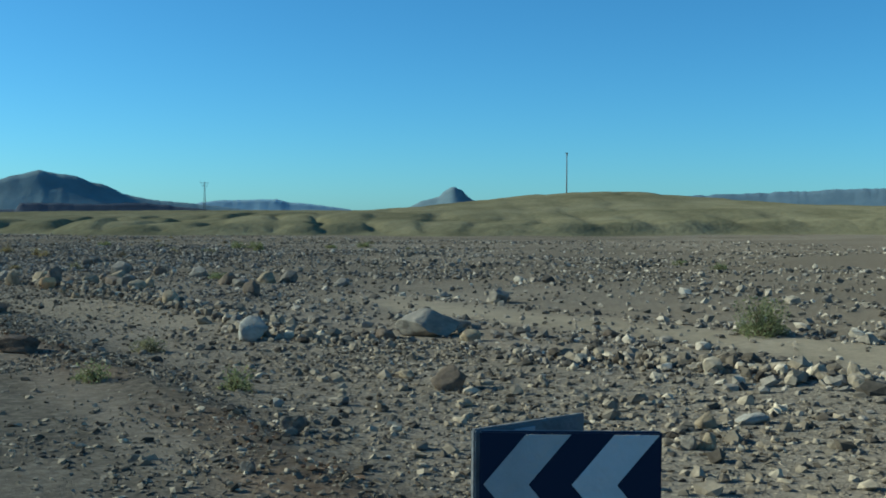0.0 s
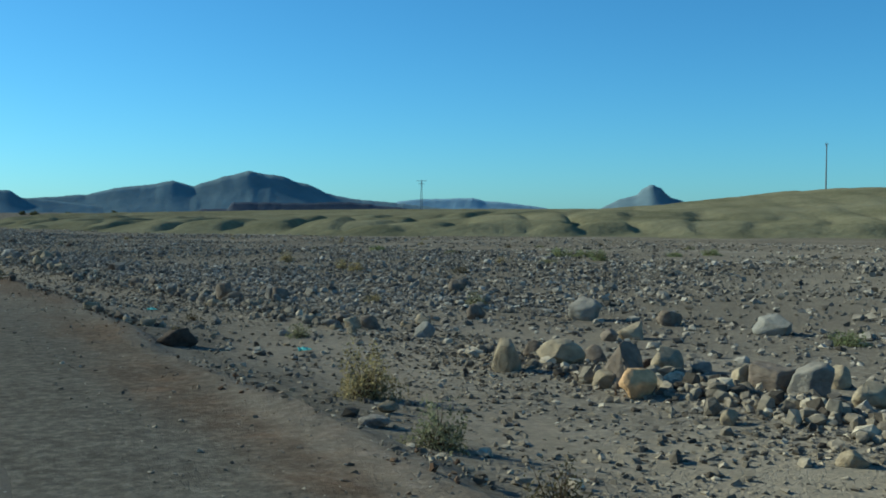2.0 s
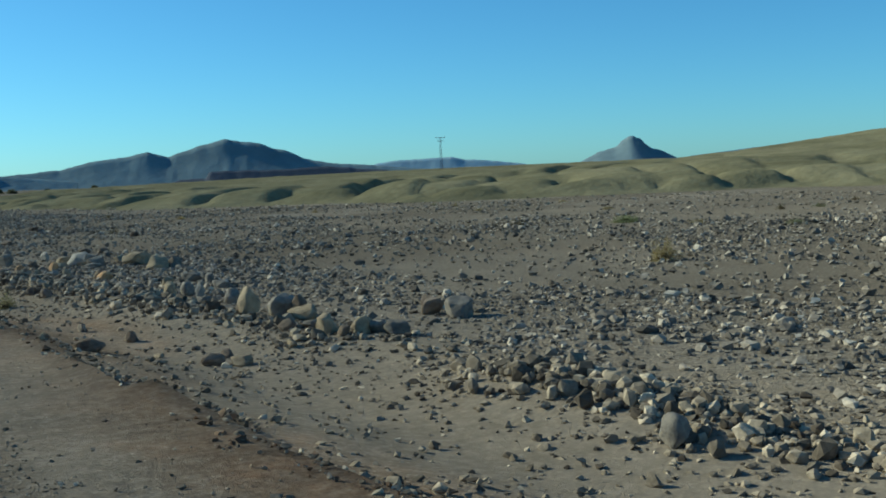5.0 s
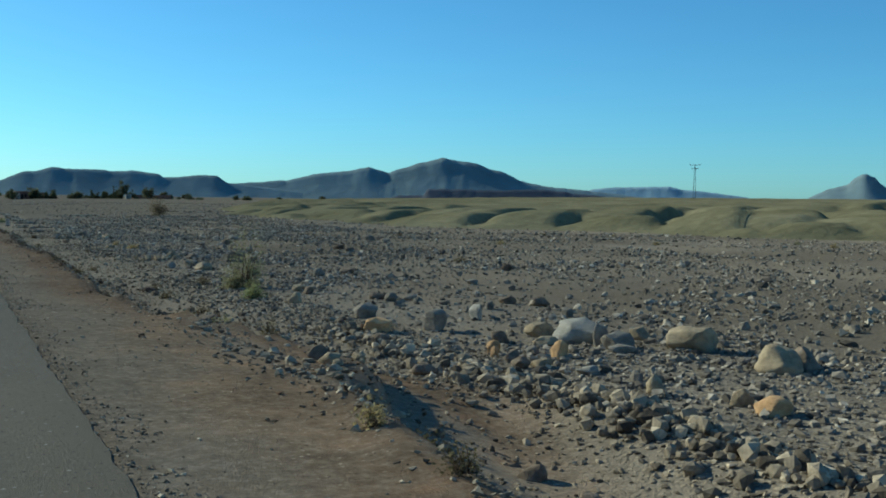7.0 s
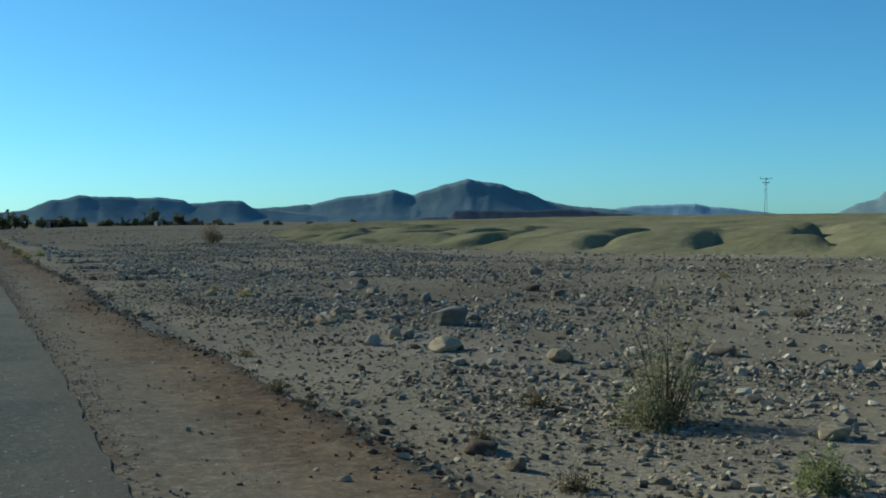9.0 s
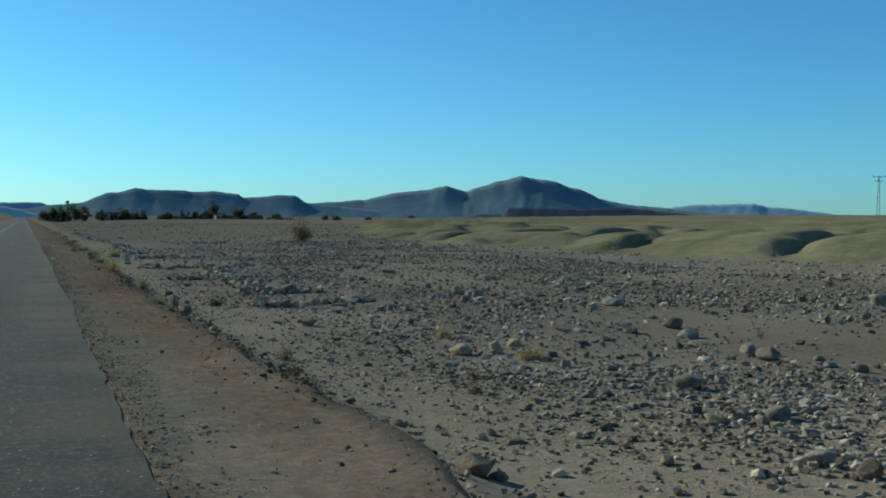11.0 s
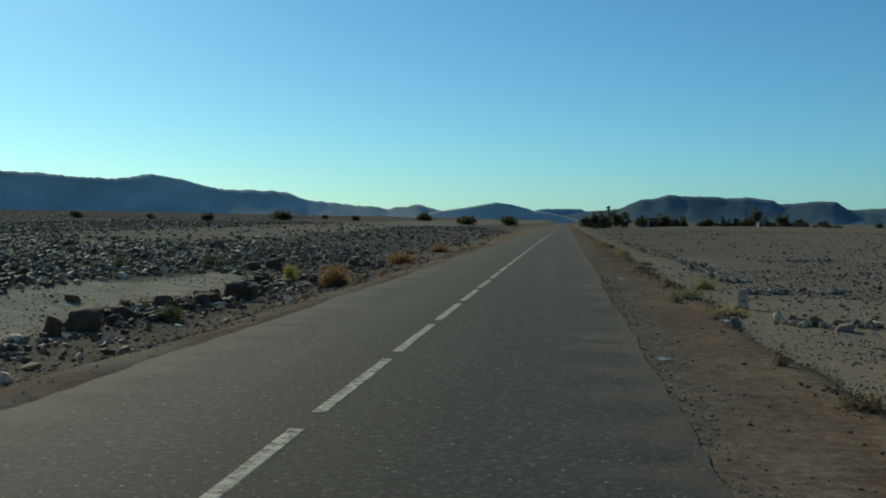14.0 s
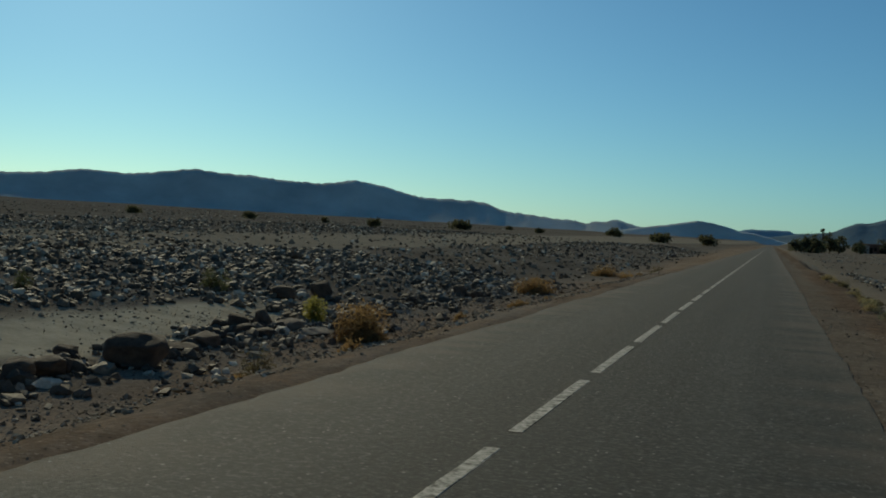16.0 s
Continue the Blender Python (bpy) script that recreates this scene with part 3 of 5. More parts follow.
def scatter(name, label, x, y, size, stuff, rng, shapes, floor=ground_height, flat=0.62, sink=0.3, rounder=0.21):
    """Stones of the given sizes at the given places, joined into one mesh; the larger ones are rounder."""
    z = floor(x, y)
    every = shapes + ROUGH_STONES
    which = np.where(size > rounder, rng.integers(len(shapes), len(every), len(x)), rng.integers(0, len(shapes), len(x)))
    verts, faces, base = [], [], 0
    for i, (sv, sf) in enumerate(every):
        pick = np.nonzero(which == i)[0]
        n = len(pick)
        if not n:
            continue
        s = size[pick, None] * np.stack([rng.uniform(0.75, 1.3, n), rng.uniform(0.6, 1.0, n), rng.uniform(0.6, 1.15, n) * flat], -1)
        a, b = rng.uniform(0, 2 * np.pi, n), rng.normal(0, 0.3, n)
        p = sv[None] * s[:, None] * 0.5
        p = np.stack([p[..., 0], p[..., 1] * np.cos(b)[:, None] - p[..., 2] * np.sin(b)[:, None], p[..., 1] * np.sin(b)[:, None] + p[..., 2] * np.cos(b)[:, None]], -1)
        p = np.stack([p[..., 0] * np.cos(a)[:, None] - p[..., 1] * np.sin(a)[:, None], p[..., 0] * np.sin(a)[:, None] + p[..., 1] * np.cos(a)[:, None], p[..., 2]], -1)
        p += np.stack([x[pick], y[pick], z[pick] + s[:, 2] * 0.5 * (1 - 2 * sink)], -1)[:, None]
        verts.append(p.reshape(-1, 3))
        faces.append((sf[None] + (np.arange(n) * len(sv))[:, None, None] + base).reshape(-1, 3))
        base += n * len(sv)
    me = mesh_of(name, np.concatenate(verts), np.concatenate(faces), stuff)
    return tagged(new(name, me), label, "stones", kind="stuff")


rng = np.random.default_rng(7)
ROUGH_STONES, CUT_STONES = stone_shapes(18, 13, 3), stone_shapes(18, 10, 4)
COBBLES = stone_shapes(18, 19, 8)
PEBBLES, CHIPS = stone_shapes(12, 8, 5), stone_shapes(12, 6, 6)


def strewn(n, u0, u1, y0, y1, density, small, large, power=2.2):
    """Random places in a strip beside the road, thinned by density(u, y), and sizes with many small and few large."""
    u, y = rng.uniform(u0, u1, n), rng.uniform(y0, y1, n)
    keep = rng.uniform(0, 1, n) < density(u, y)
    u, y = u[keep], y[keep]
    size = small * (1 - rng.uniform(0, 1, len(u)) * (1 - (small / large) ** power)) ** (-1 / power)
    return u + middle(y), y, size


def cleared(u, y):
    """The flat before the village, picked almost free of stones."""
    return 0.8 * step(44, 60, y) * step(3.0, -3.0, u - 0.27 * (y - 22) + 2 * grain(u, y, 9, 140))


def bare(u, y):
    """Smooth earth beside the shoulder and a sandy patch in the bend."""
    apron = 0.25 * step(5.0, 5.4, u) * step(8.6, 7.4, u) * step(-46, -38, y) * step(4, -8, y)
    patch = 0.85 * step(1.15, 0.75, np.hypot((u - 8.4 + 0.12 * (y + 85)) / 1.5, (y + 85) / 5.5) + 0.25 * grain(u, y, 1.5, 141))
    return np.maximum(apron, patch)


def patchy(u, y):
    x = u + middle(y)
    return (1 - bare(u, y)) * np.clip(0.56 - 0.12 * step(0, 25, y) + 0.85 * grain(x, y, 6.5, 101) + 0.5 * grain(x, y, 2.2, 102) - 0.25 * step(0.1, 0.5, grain(x, y, 9, 13)), 0.2, 1) * (1 - 0.9 * old_track(u, y)) * (1 - cleared(u, y)) * (1 - 0.75 * step(2.6, 1.2, row_distance(u, y)))


def near_right(u, y):
    berm = np.exp(-((u - berm_line(y)) / 1.3) ** 2) * step(10, -20, y) * np.clip(0.6 + 0.6 * grain(u, y, 4, 105), 0, 1)
    gap = step(0.7, 1.0, np.abs(u - berm_line(y))) * step(2.0, 1.6, np.abs(u - berm_line(y))) * step(0, -20, y) * 0.75
    return np.clip((1 - gap) * patchy(u, y) * (0.3 + 0.7 * step(7.6, 10.5, u)) * step(5.2, 6.6, u) * (1 - 0.6 * step(0, 14, y) * step(9.8, 8.6, u)) + 0.6 * berm + 0.06, 0, 1)


def windrow(u, y):
    """Lines of stones pushed aside along the road."""
    a = np.exp(-((u - berm_line(y)) / 0.42) ** 2) * step(-10, -24, y) * np.clip(0.6 + 0.9 * grain(u, y, 4, 105), 0, 1)
    c = np.exp(-((u - 5.9 - 0.4 * grain(y, y * 0, 7, 108)) / 0.3) ** 2) * 0.03
    return np.clip(a + c, 0, 1)


def stone_rows(u, y):
    """Low rows of cleared stones across the flat."""
    return np.exp(-(row_distance(u, y) / 0.4) ** 2) * np.clip(0.8 + 0.7 * grain(u, y, 3.5, 108), 0, 1)


def row_distance(u, y):
    """How far a place lies from the nearest row of cleared stones."""
    best = np.full(u.shape, 9.0)
    wu, wy = u + 0.35 * grain(u, y, 3, 106), y + 0.35 * grain(u, y, 3, 107)
    for (ax, ay), (bx, by) in (((9.3, 165), (10.4, 128)), ((10.4, 128), (9.9, 89)), ((9.6, 82), (14, 85.8)), ((9, 70), (12.7, 69.5)), ((12.7, 69.5), (11.4, 58)), ((11.4, 58), (10.4, 48.5)),
                               ((9.9, 47.3), (12.2, 47)), ((9.5, 40.5), (12.9, 42)), ((12.3, 67.5), (14.5, 72)), ((9.1, 57.2), (12.1, 58.3)), ((19, 121), (22.5, 123))):
        k = np.clip(((wu - ax) * (bx - ax) + (wy - ay) * (by - ay)) / ((bx - ax) ** 2 + (by - ay) ** 2), 0, 1)
        best = np.minimum(best, np.hypot(wu - ax - k * (bx - ax), wy - ay - k * (by - ay)))
    return best


def pebbly(u, y):
    x = u + middle(y)
    return (1 - bare(u, y)) * np.clip((0.55 + 0.5 * grain(x, y, 2.4, 120) + 0.25 * grain(x, y, 7, 121)) * step(4.9, 6.2, u) * (0.4 + 0.6 * step(7.2, 9.5, u + 0.4 * step(-45, -60, y))), 0.06, 1) * (0.35 + 0.65 * step(20, -25, y))


x, y, s = strewn(125000, 4.8, 11, -106, 68, pebbly, 0.05, 0.14, 2.4)
scatter("pebbles", "small grey and tan pebbles covering the ground", x, y, s, STONE, rng, CHIPS)
x, y, s = strewn(34000, 5.2, 10.5, -112, 105, near_right, 0.075, 0.22, 2.9)
scatter("stones", "mixed grey and tan stones strewn beside the road", x, y, s, STONE, rng, CUT_STONES, flat=0.75, rounder=0.24)
x, y, s = strewn(62000, 10.5, 17, -108, 105, near_right, 0.075, 0.32, 2.7)
scatter("stones", "grey stones strewn over the desert floor", x, y, s, PLAIN_STONE, rng, PEBBLES, flat=0.72, rounder=0.27)
x, y, s = strewn(74000, 16, 42, -104, 135, patchy, 0.1, 0.38, 2.5)
scatter("stones", "grey stones lying thick on the plain", x, y, s, PLAIN_STONE, rng, CHIPS, flat=0.75, sink=0.2, rounder=0.34)
x, y, s = strewn(19000, 40, 85, -80, 175, patchy, 0.16, 0.5, 2.0)
scatter("stones", "grey stones covering the plain in patches", x, y, s, PLAIN_STONE, rng, CHIPS, rounder=0.7)
x, y, s = strewn(7000, 8, 120, 130, 340, lambda u, y: np.clip(0.45 + 0.8 * grain(u, y, 14, 122), 0.05, 1), 0.22, 0.6, 2.0)
scatter("stones", "stones dotted over the flat before the village", x, y, s, PLAIN_STONE, rng, CHIPS, rounder=2.0)
x, y, s = strewn(16000, 3.05, 5.8, -112, 90, lambda u, y: np.clip(0.45 + 0.35 * step(4.0, 5.0, u) + 0.5 * grain(u, y, 1.5, 127), 0, 1), 0.022, 0.09, 2.3)
scatter("gravel", "loose gravel on the earth shoulder", x, y, s, STONE, rng, CHIPS)
x, y, s = strewn(30000, 3.0, 6.2, -112, -82, lambda u, y: np.clip(0.35 + 0.6 * grain(u, y, 1.4, 142), 0.05, 1) * step(-82, -88, y), 0.03, 0.12, 2.3)
scatter("gravel", "grey gravel strewn over the wide shoulder in the bend", x, y, s, STONE, rng, CHIPS)
x, y, s = strewn(26000, 2.96, 3.5, -60, 70, lambda u, y: np.clip(0.8 - 1.6 * (u - 2.96) + 0.5 * grain(u, y, 0.9, 129), 0, 1), 0.016, 0.06, 2.4)
scatter("gravel", "fine gravel along the broken edge of the asphalt", x, y, s, STONE, rng, CHIPS)
x, y, s = strewn(38000, 4.6, 6.6, -112, 115, lambda u, y: 0.75 * np.exp(-((u - 5.25 + 0.3 * grain(y, y * 0 + 3, 5, 6)) / (0.28 + 0.25 * step(-56, -48, y) * step(-24, -30, y))) ** 2) * np.clip(0.6 + 0.8 * grain(u, y, 2.5, 126), 0, 1), 0.05, 0.17, 2.4)
scatter("rubble", "broken stones along the crumbling edge of the shoulder", x, y, s, STONE, rng, PEBBLES)
x, y, s = strewn(110000, 4.0, 6.8, -112, 130, lambda u, y: 0.5 * np.exp(-((u - 4.9 - bulge(y) + 0.3 * grain(y, y * 0 + 3, 5, 6)) / 0.36) ** 2) * np.clip(0.3 + 1.1 * grain(u, y, 1.8, 128), 0, 1), 0.03, 0.12, 2.5)
scatter("clods", "dark reddish earth clods heaped along the edge of the shoulder", x, y, s, CLOD, rng, CHIPS, flat=0.8, sink=0.25)
x, y, s = strewn(120000, 7.4, 15.6, -112, -5, windrow, 0.1, 0.3, 2.0)
scatter("cobbles", "angular cobbles heaped in rows beside the road", x, y, s, STONE, rng, ROUGH_STONES, flat=0.9, sink=0.2, rounder=9)
x, y, s = strewn(190000, 8, 27, 38, 178, stone_rows, 0.14, 0.42, 2.1)
scatter("cobbles", "stones cleared into low rows on the flat", x, y, s, ROW_STONE, rng, ROUGH_STONES, flat=0.9, sink=0.12, rounder=9)


def far_left(u, y):
    d = -u
    late = 4.5 * step(82, 92, y)
    cover = 0.1 + 0.9 * step(15.0, 16.2, d + late) * (1 - 0.93 * step(24.5, 27.5, d + 1.5 * grain(u, y, 9, 24)) * step(49, 45, d + 3 * grain(u, y, 9, 25))) * np.clip(0.72 + 0.75 * grain(u, y, 3.2, 116), 0.12, 1) + 0.5 * np.exp(-((d - 10.9) / 1.0) ** 2) - 0.5 * np.exp(-((d - 13.6) / 1.6) ** 2) * step(92, 82, y)
    return np.clip(cover * (0.9 + 0.4 * grain(u, y, 8, 111)), 0, 1)


x, y, s = strewn(42000, -42, -8.0, 54, 122, far_left, 0.16, 0.55, 1.9)
scatter("stones", "dark varnished stones thickly covering the plain", x, y, s, DARK_STONE, rng, PEBBLES, flat=0.78, rounder=0.42)
x, y, s = strewn(19000, -85, -8.0, 120, 270, far_left, 0.2, 0.7, 1.8)
scatter("stones", "dark varnished stones thickly covering the plain beyond", x, y, s, DARK_STONE, rng, CHIPS, flat=0.75, rounder=1.2)
x, y, s = strewn(16000, -85, -40, 60, 140, far_left, 0.22, 0.7, 1.8)
scatter("stones", "stones in a far band on the plain", x, y, s, STONE, rng, CHIPS, flat=0.75, rounder=1.2)
x, y, s = strewn(44000, -18, -3.2, 50, 115, lambda u, y: np.clip(0.35 + 0.3 * step(9.5, 8, -u) + 0.5 * grain(u, y, 2.5, 115) + 0.4 * step(5, 8, -u) - 0.5 * step(12, 13.5, -u), 0.06, 1), 0.04, 0.18, 2.2)
scatter("pebbles", "small brown stones on the wide earth verge", x, y, s, STONE, rng, CHIPS)
x, y, s = strewn(14000, -14, -8.5, 58, 118, lambda u, y: np.exp(-((u + 11.2 + 0.5 * grain(y, y * 0, 9, 113)) / 0.55) ** 2) * np.clip(0.5 + 0.9 * grain(u, y, 4, 114), 0, 1), 0.15, 0.5, 1.7)
scatter("cobbles", "dark brown rocks pushed into a row beside the road", x, y, s, DARK_STONE, rng, COBBLES, flat=0.75, sink=0.2, rounder=9)
x, y, s = strewn(9000, -260, -85, 60, 480, lambda u, y: np.clip(0.5 + grain(u, y, 25, 112), 0, 1), 0.3, 0.9, 2.0)
scatter("stones", "distant dark stones scattered over the plain", x, y, s, DARK_STONE, rng, CHIPS, flat=0.6, rounder=2.0)
x, y, s = strewn(6000, -5.0, -2.7, 20, 110, lambda u, y: 0.5 + 0 * u, 0.02, 0.1)
scatter("gravel", "loose gravel on the verge", x, y, s, STONE, rng, CHIPS)


# ---- boulders ----
TONES = {
    "TAN": (boulder_material("tan_boulder_rock", (0.19, 0.15, 0.1), (0.4, 0.33, 0.225)), "tan weathered boulder lying among smaller stones"),
    "GREY": (boulder_material("grey_boulder_rock", (0.11, 0.102, 0.09), (0.27, 0.245, 0.205)), "grey rounded boulder half sunk in the gravel"),
    "BROWN": (boulder_material("brown_boulder_rock", (0.045, 0.034, 0.027), (0.125, 0.093, 0.07)), "dark brown angular boulder on the bare ground"),
    "DUSKY": (boulder_material("dusky_boulder_rock", (0.1, 0.078, 0.06), (0.235, 0.19, 0.145)), "dusky brown boulder on the stony ground"),
    "ORANGE": (boulder_material("orange_boulder_rock", (0.32, 0.2, 0.1), (0.56, 0.37, 0.2)), "orange-brown sandstone boulder among grey stones"),
    "PALE": (boulder_material("pale_boulder_rock", (0.2, 0.19, 0.165), (0.37, 0.35, 0.305)), "pale whitish boulder among grey stones"),
}


def boulder_mesh(seed, cut):
    """A weathered block about one metre across, standing on z = 0."""
    pick = random.Random(seed)
    bm = bmesh.new()
    bmesh.ops.create_icosphere(bm, subdivisions=cut, radius=0.5)
    cuts = []
    for _ in range(13):
        n = Vector((pick.gauss(0, 1), pick.gauss(0, 1), pick.gauss(0.1, 0.8))).normalized()
        cuts.append((n, pick.uniform(0.24, 0.41)))
    lift = pick.uniform(0, 50)
    for v in bm.verts:
        for n, d in cuts:
            over = v.co.dot(n) - d
            if over > 0:
                v.co -= n * over * 0.97
        w = noise.noise(v.co * 3.1 + Vector((lift, 0, 0))) * 0.05 + noise.noise(v.co * 8 + Vector((0, lift, 0))) * 0.014
        v.co += v.co.normalized() * w
    low = min(v.co.z for v in bm.verts)
    high = max(v.co.z for v in bm.verts)
    wide = max(v.co.x for v in bm.verts) - min(v.co.x for v in bm.verts)
    for v in bm.verts:
        v.co = Vector((v.co.x / wide, v.co.y / wide, (v.co.z - low) / (high - low) * 1.25 - 0.25))
    for f in bm.faces:
        f.smooth = True
    me = bpy.data.meshes.new("boulder")
    bm.to_mesh(me)
    bm.free()
    return me


BOULDER_SHAPES = {tone: [] for tone in TONES}
for n, tone in enumerate(TONES):
    for m in range(8):
        me = boulder_mesh(100 + 9 * n + m, 4 if m < 4 else 3)
        me.materials.append(TONES[tone][0])
        BOULDER_SHAPES[tone].append(me)
turns = random.Random(21)


def boulder(x, y, wide, high, tone):
    ob = new("boulder", BOULDER_SHAPES[tone][turns.randrange(4) + (0 if wide > 0.5 else 4)])
    ob.location = (x, y, float(ground_height(x, y)))
    ob.rotation_euler = (0, 0, turns.uniform(0, 6.28))
    ob.scale = (wide * 1.05, wide * turns.uniform(0.85, 1.05), high)
    return tagged(ob, TONES[tone][1], "boulder", "boulders beside the road")


for spot in [(0.07, -102.44, 0.15, 0.14), (0.84, -101.96, 0.21, 0.15), (0.17, -99.56, 0.17, 0.08), (1.15, -97.69, 0.21, 0.1), (4.71, -95.39, 0.32, 0.2), (3.57, -89.51, 0.31, 0.14), (0.52, -85.63, 0.21, 0.15), (5.49, -85.26, 0.42, 0.32), (5.24, -85.09, 0.21, 0.13), (4.82, -81.91, 0.23, 0.15), (7.32, -80.47, 0.36, 0.29), (5.31, -80.21, 0.17, 0.16), (8.38, -79.37, 0.29, 0.29), (12.54, -79.3, 0.53, 0.37), (7.27, -78.75, 0.25, 0.28), (2.71, -78.07, 0.17, 0.11)]:  # at the bend
    boulder(*spot, 'TAN')
for spot in [(-0.04, -102.33, 0.15, 0.12), (-3.69, -101.27, 0.11, 0.08), (-2.21, -99.83, 0.24, 0.15), (-0.77, -98.79, 0.14, 0.09), (4.97, -94.16, 0.99, 0.47), (6.09, -93.68, 0.46, 0.2), (2.41, -92.47, 0.15, 0.1), (3.69, -90.45, 0.23, 0.19), (11.18, -90.34, 0.53, 0.33), (4.3, -89.58, 0.2, 0.12), (13.01, -82.47, 0.37, 0.27), (10.82, -80.31, 0.43, 0.22), (7.46, -79.64, 0.51, 0.39), (13.2, -79.56, 0.6, 0.4), (2.12, -78.76, 0.21, 0.1)]:  # at the bend
    boulder(*spot, 'GREY')
for spot in [(0.82, -98.72, 0.38, 0.28), (6.87, -96.56, 0.28, 0.13), (4.14, -94.01, 0.37, 0.17), (1.17, -84.99, 0.58, 0.51), (1.6, -84.96, 0.33, 0.22), (8.51, -84.16, 0.48, 0.42), (10.96, -79.51, 0.63, 0.4), (7.37, -79.16, 0.55, 0.33)]:  # at the bend
    boulder(*spot, 'DUSKY')
for spot in [(-1.95, -93.94, 0.53, 0.21), (5.22, -89.15, 0.13, 0.15)]:  # at the bend
    boulder(*spot, 'BROWN')
for spot in [(5.6, -78.62, 0.42, 0.33)]:  # at the bend
    boulder(*spot, 'ORANGE')
for spot in [(1.32, -102.15, 0.22, 0.1), (-1.49, -98.63, 0.12, 0.09), (2.44, -92.71, 0.5, 0.38), (7.19, -91.12, 0.22, 0.1)]:  # at the bend
    boulder(*spot, 'PALE')
for spot in [(5.84, -77.92, 0.34, 0.2), (7.6, -77.26, 0.42, 0.35), (5.73, -76.18, 0.41, 0.43), (6.7, -76.14, 0.65, 0.37), (10.38, -73.89, 0.45, 0.3), (4.72, -71.9, 0.12, 0.05), (6.3, -71.24, 0.19, 0.14), (6.4, -70.51, 0.18, 0.1), (4.09, -70.46, 0.13, 0.08), (7.99, -70.28, 0.15, 0.12), (6.9, -70.24, 0.33, 0.21), (8.46, -70.22, 0.31, 0.22), (3.55, -68.85, 0.29, 0.14), (3.27, -68.7, 0.2, 0.14), (7.07, -68.35, 0.19, 0.11), (2.92, -67.7, 0.26, 0.15), (7.87, -64.3, 0.2, 0.2), (7.08, -64.25, 0.17, 0.11), (7.54, -64.25, 0.2, 0.12), (7.06, -63.95, 0.22, 0.12)]:  # after the bend
    boulder(*spot, 'TAN')
for spot in [(7, -63.7, 0.22, 0.19), (8.38, -60.63, 0.23, 0.18), (8.25, -59.15, 0.28, 0.21), (7.93, -56.46, 0.14, 0.19)]:  # after the bend
    boulder(*spot, 'TAN')
for spot in [(8.01, -77.49, 0.39, 0.17), (5.32, -71.66, 0.12, 0.08), (12.32, -70.66, 0.71, 0.49), (6.46, -70.21, 0.21, 0.16), (5.24, -67.98, 0.17, 0.13), (12.1, -67.21, 0.26, 0.16), (7.6, -63.67, 0.2, 0.15), (7.46, -63.61, 0.23, 0.14), (7.2, -63.09, 0.28, 0.21), (9.06, -62.77, 0.21, 0.18), (9.29, -61.94, 0.38, 0.38), (7.68, -61.48, 0.17, 0.18), (3.42, -61.44, 0.16, 0.13), (7.48, -61.16, 0.21, 0.13), (11.44, -60.24, 0.46, 0.19), (16.58, -60.19, 0.45, 0.26), (7.98, -59.92, 0.25, 0.18), (7.98, -58.56, 0.26, 0.34), (6.55, -54.62, 0.21, 0.17)]:  # after the bend
    boulder(*spot, 'GREY')
for spot in [(8.55, -54.45, 0.18, 0.27)]:  # after the bend
    boulder(*spot, 'GREY')
for spot in [(6.09, -77.99, 0.51, 0.51), (7.79, -75.71, 0.29, 0.23), (7.19, -75.02, 0.33, 0.25), (9.83, -73.9, 0.24, 0.21), (12.85, -72.52, 0.51, 0.32), (7.13, -70.45, 0.36, 0.25), (10.45, -69.23, 0.44, 0.33), (7.25, -69.2, 0.31, 0.18), (2.86, -68.33, 0.2, 0.12), (3.55, -67.45, 0.18, 0.14), (7.81, -63.13, 0.45, 0.26), (9.45, -62.18, 0.38, 0.35), (15.72, -61.38, 0.36, 0.36), (8.56, -59.58, 0.21, 0.18), (8.04, -58.97, 0.24, 0.22), (8.82, -54.87, 0.25, 0.3), (8.4, -54.39, 0.31, 0.34)]:  # after the bend
    boulder(*spot, 'DUSKY')
for spot in [(7.7, -76.87, 0.24, 0.16), (2.87, -71.98, 0.44, 0.26), (3.56, -59.34, 0.25, 0.17)]:  # after the bend
    boulder(*spot, 'BROWN')
for spot in [(12.87, -74.94, 0.63, 0.38), (7.31, -71.95, 0.34, 0.27), (5.33, -70.69, 0.19, 0.1), (3.58, -67.7, 0.11, 0.11)]:  # after the bend
    boulder(*spot, 'PALE')
for spot in [(4.74, -42.74, 0.08, 0.08), (7.56, -42.12, 0.34, 0.13), (8.57, -41.66, 0.17, 0.12), (9.89, -41.51, 0.28, 0.3), (9.38, -41.25, 0.36, 0.32), (10.21, -40.94, 0.31, 0.23), (7, -40.51, 0.16, 0.08), (9.72, -40.16, 0.17, 0.09), (10.43, -38.69, 0.46, 0.29), (9.64, -38.03, 0.39, 0.53), (8.65, -34.32, 0.15, 0.12), (8.52, -33.05, 0.15, 0.13), (10.28, -32.9, 0.27, 0.36), (9.45, -32.44, 0.26, 0.17), (9.46, -30.55, 0.39, 0.16), (8.61, -29.48, 0.2, 0.19), (11.64, -29.37, 0.32, 0.31)]:  # in the first row
    boulder(*spot, 'TAN')
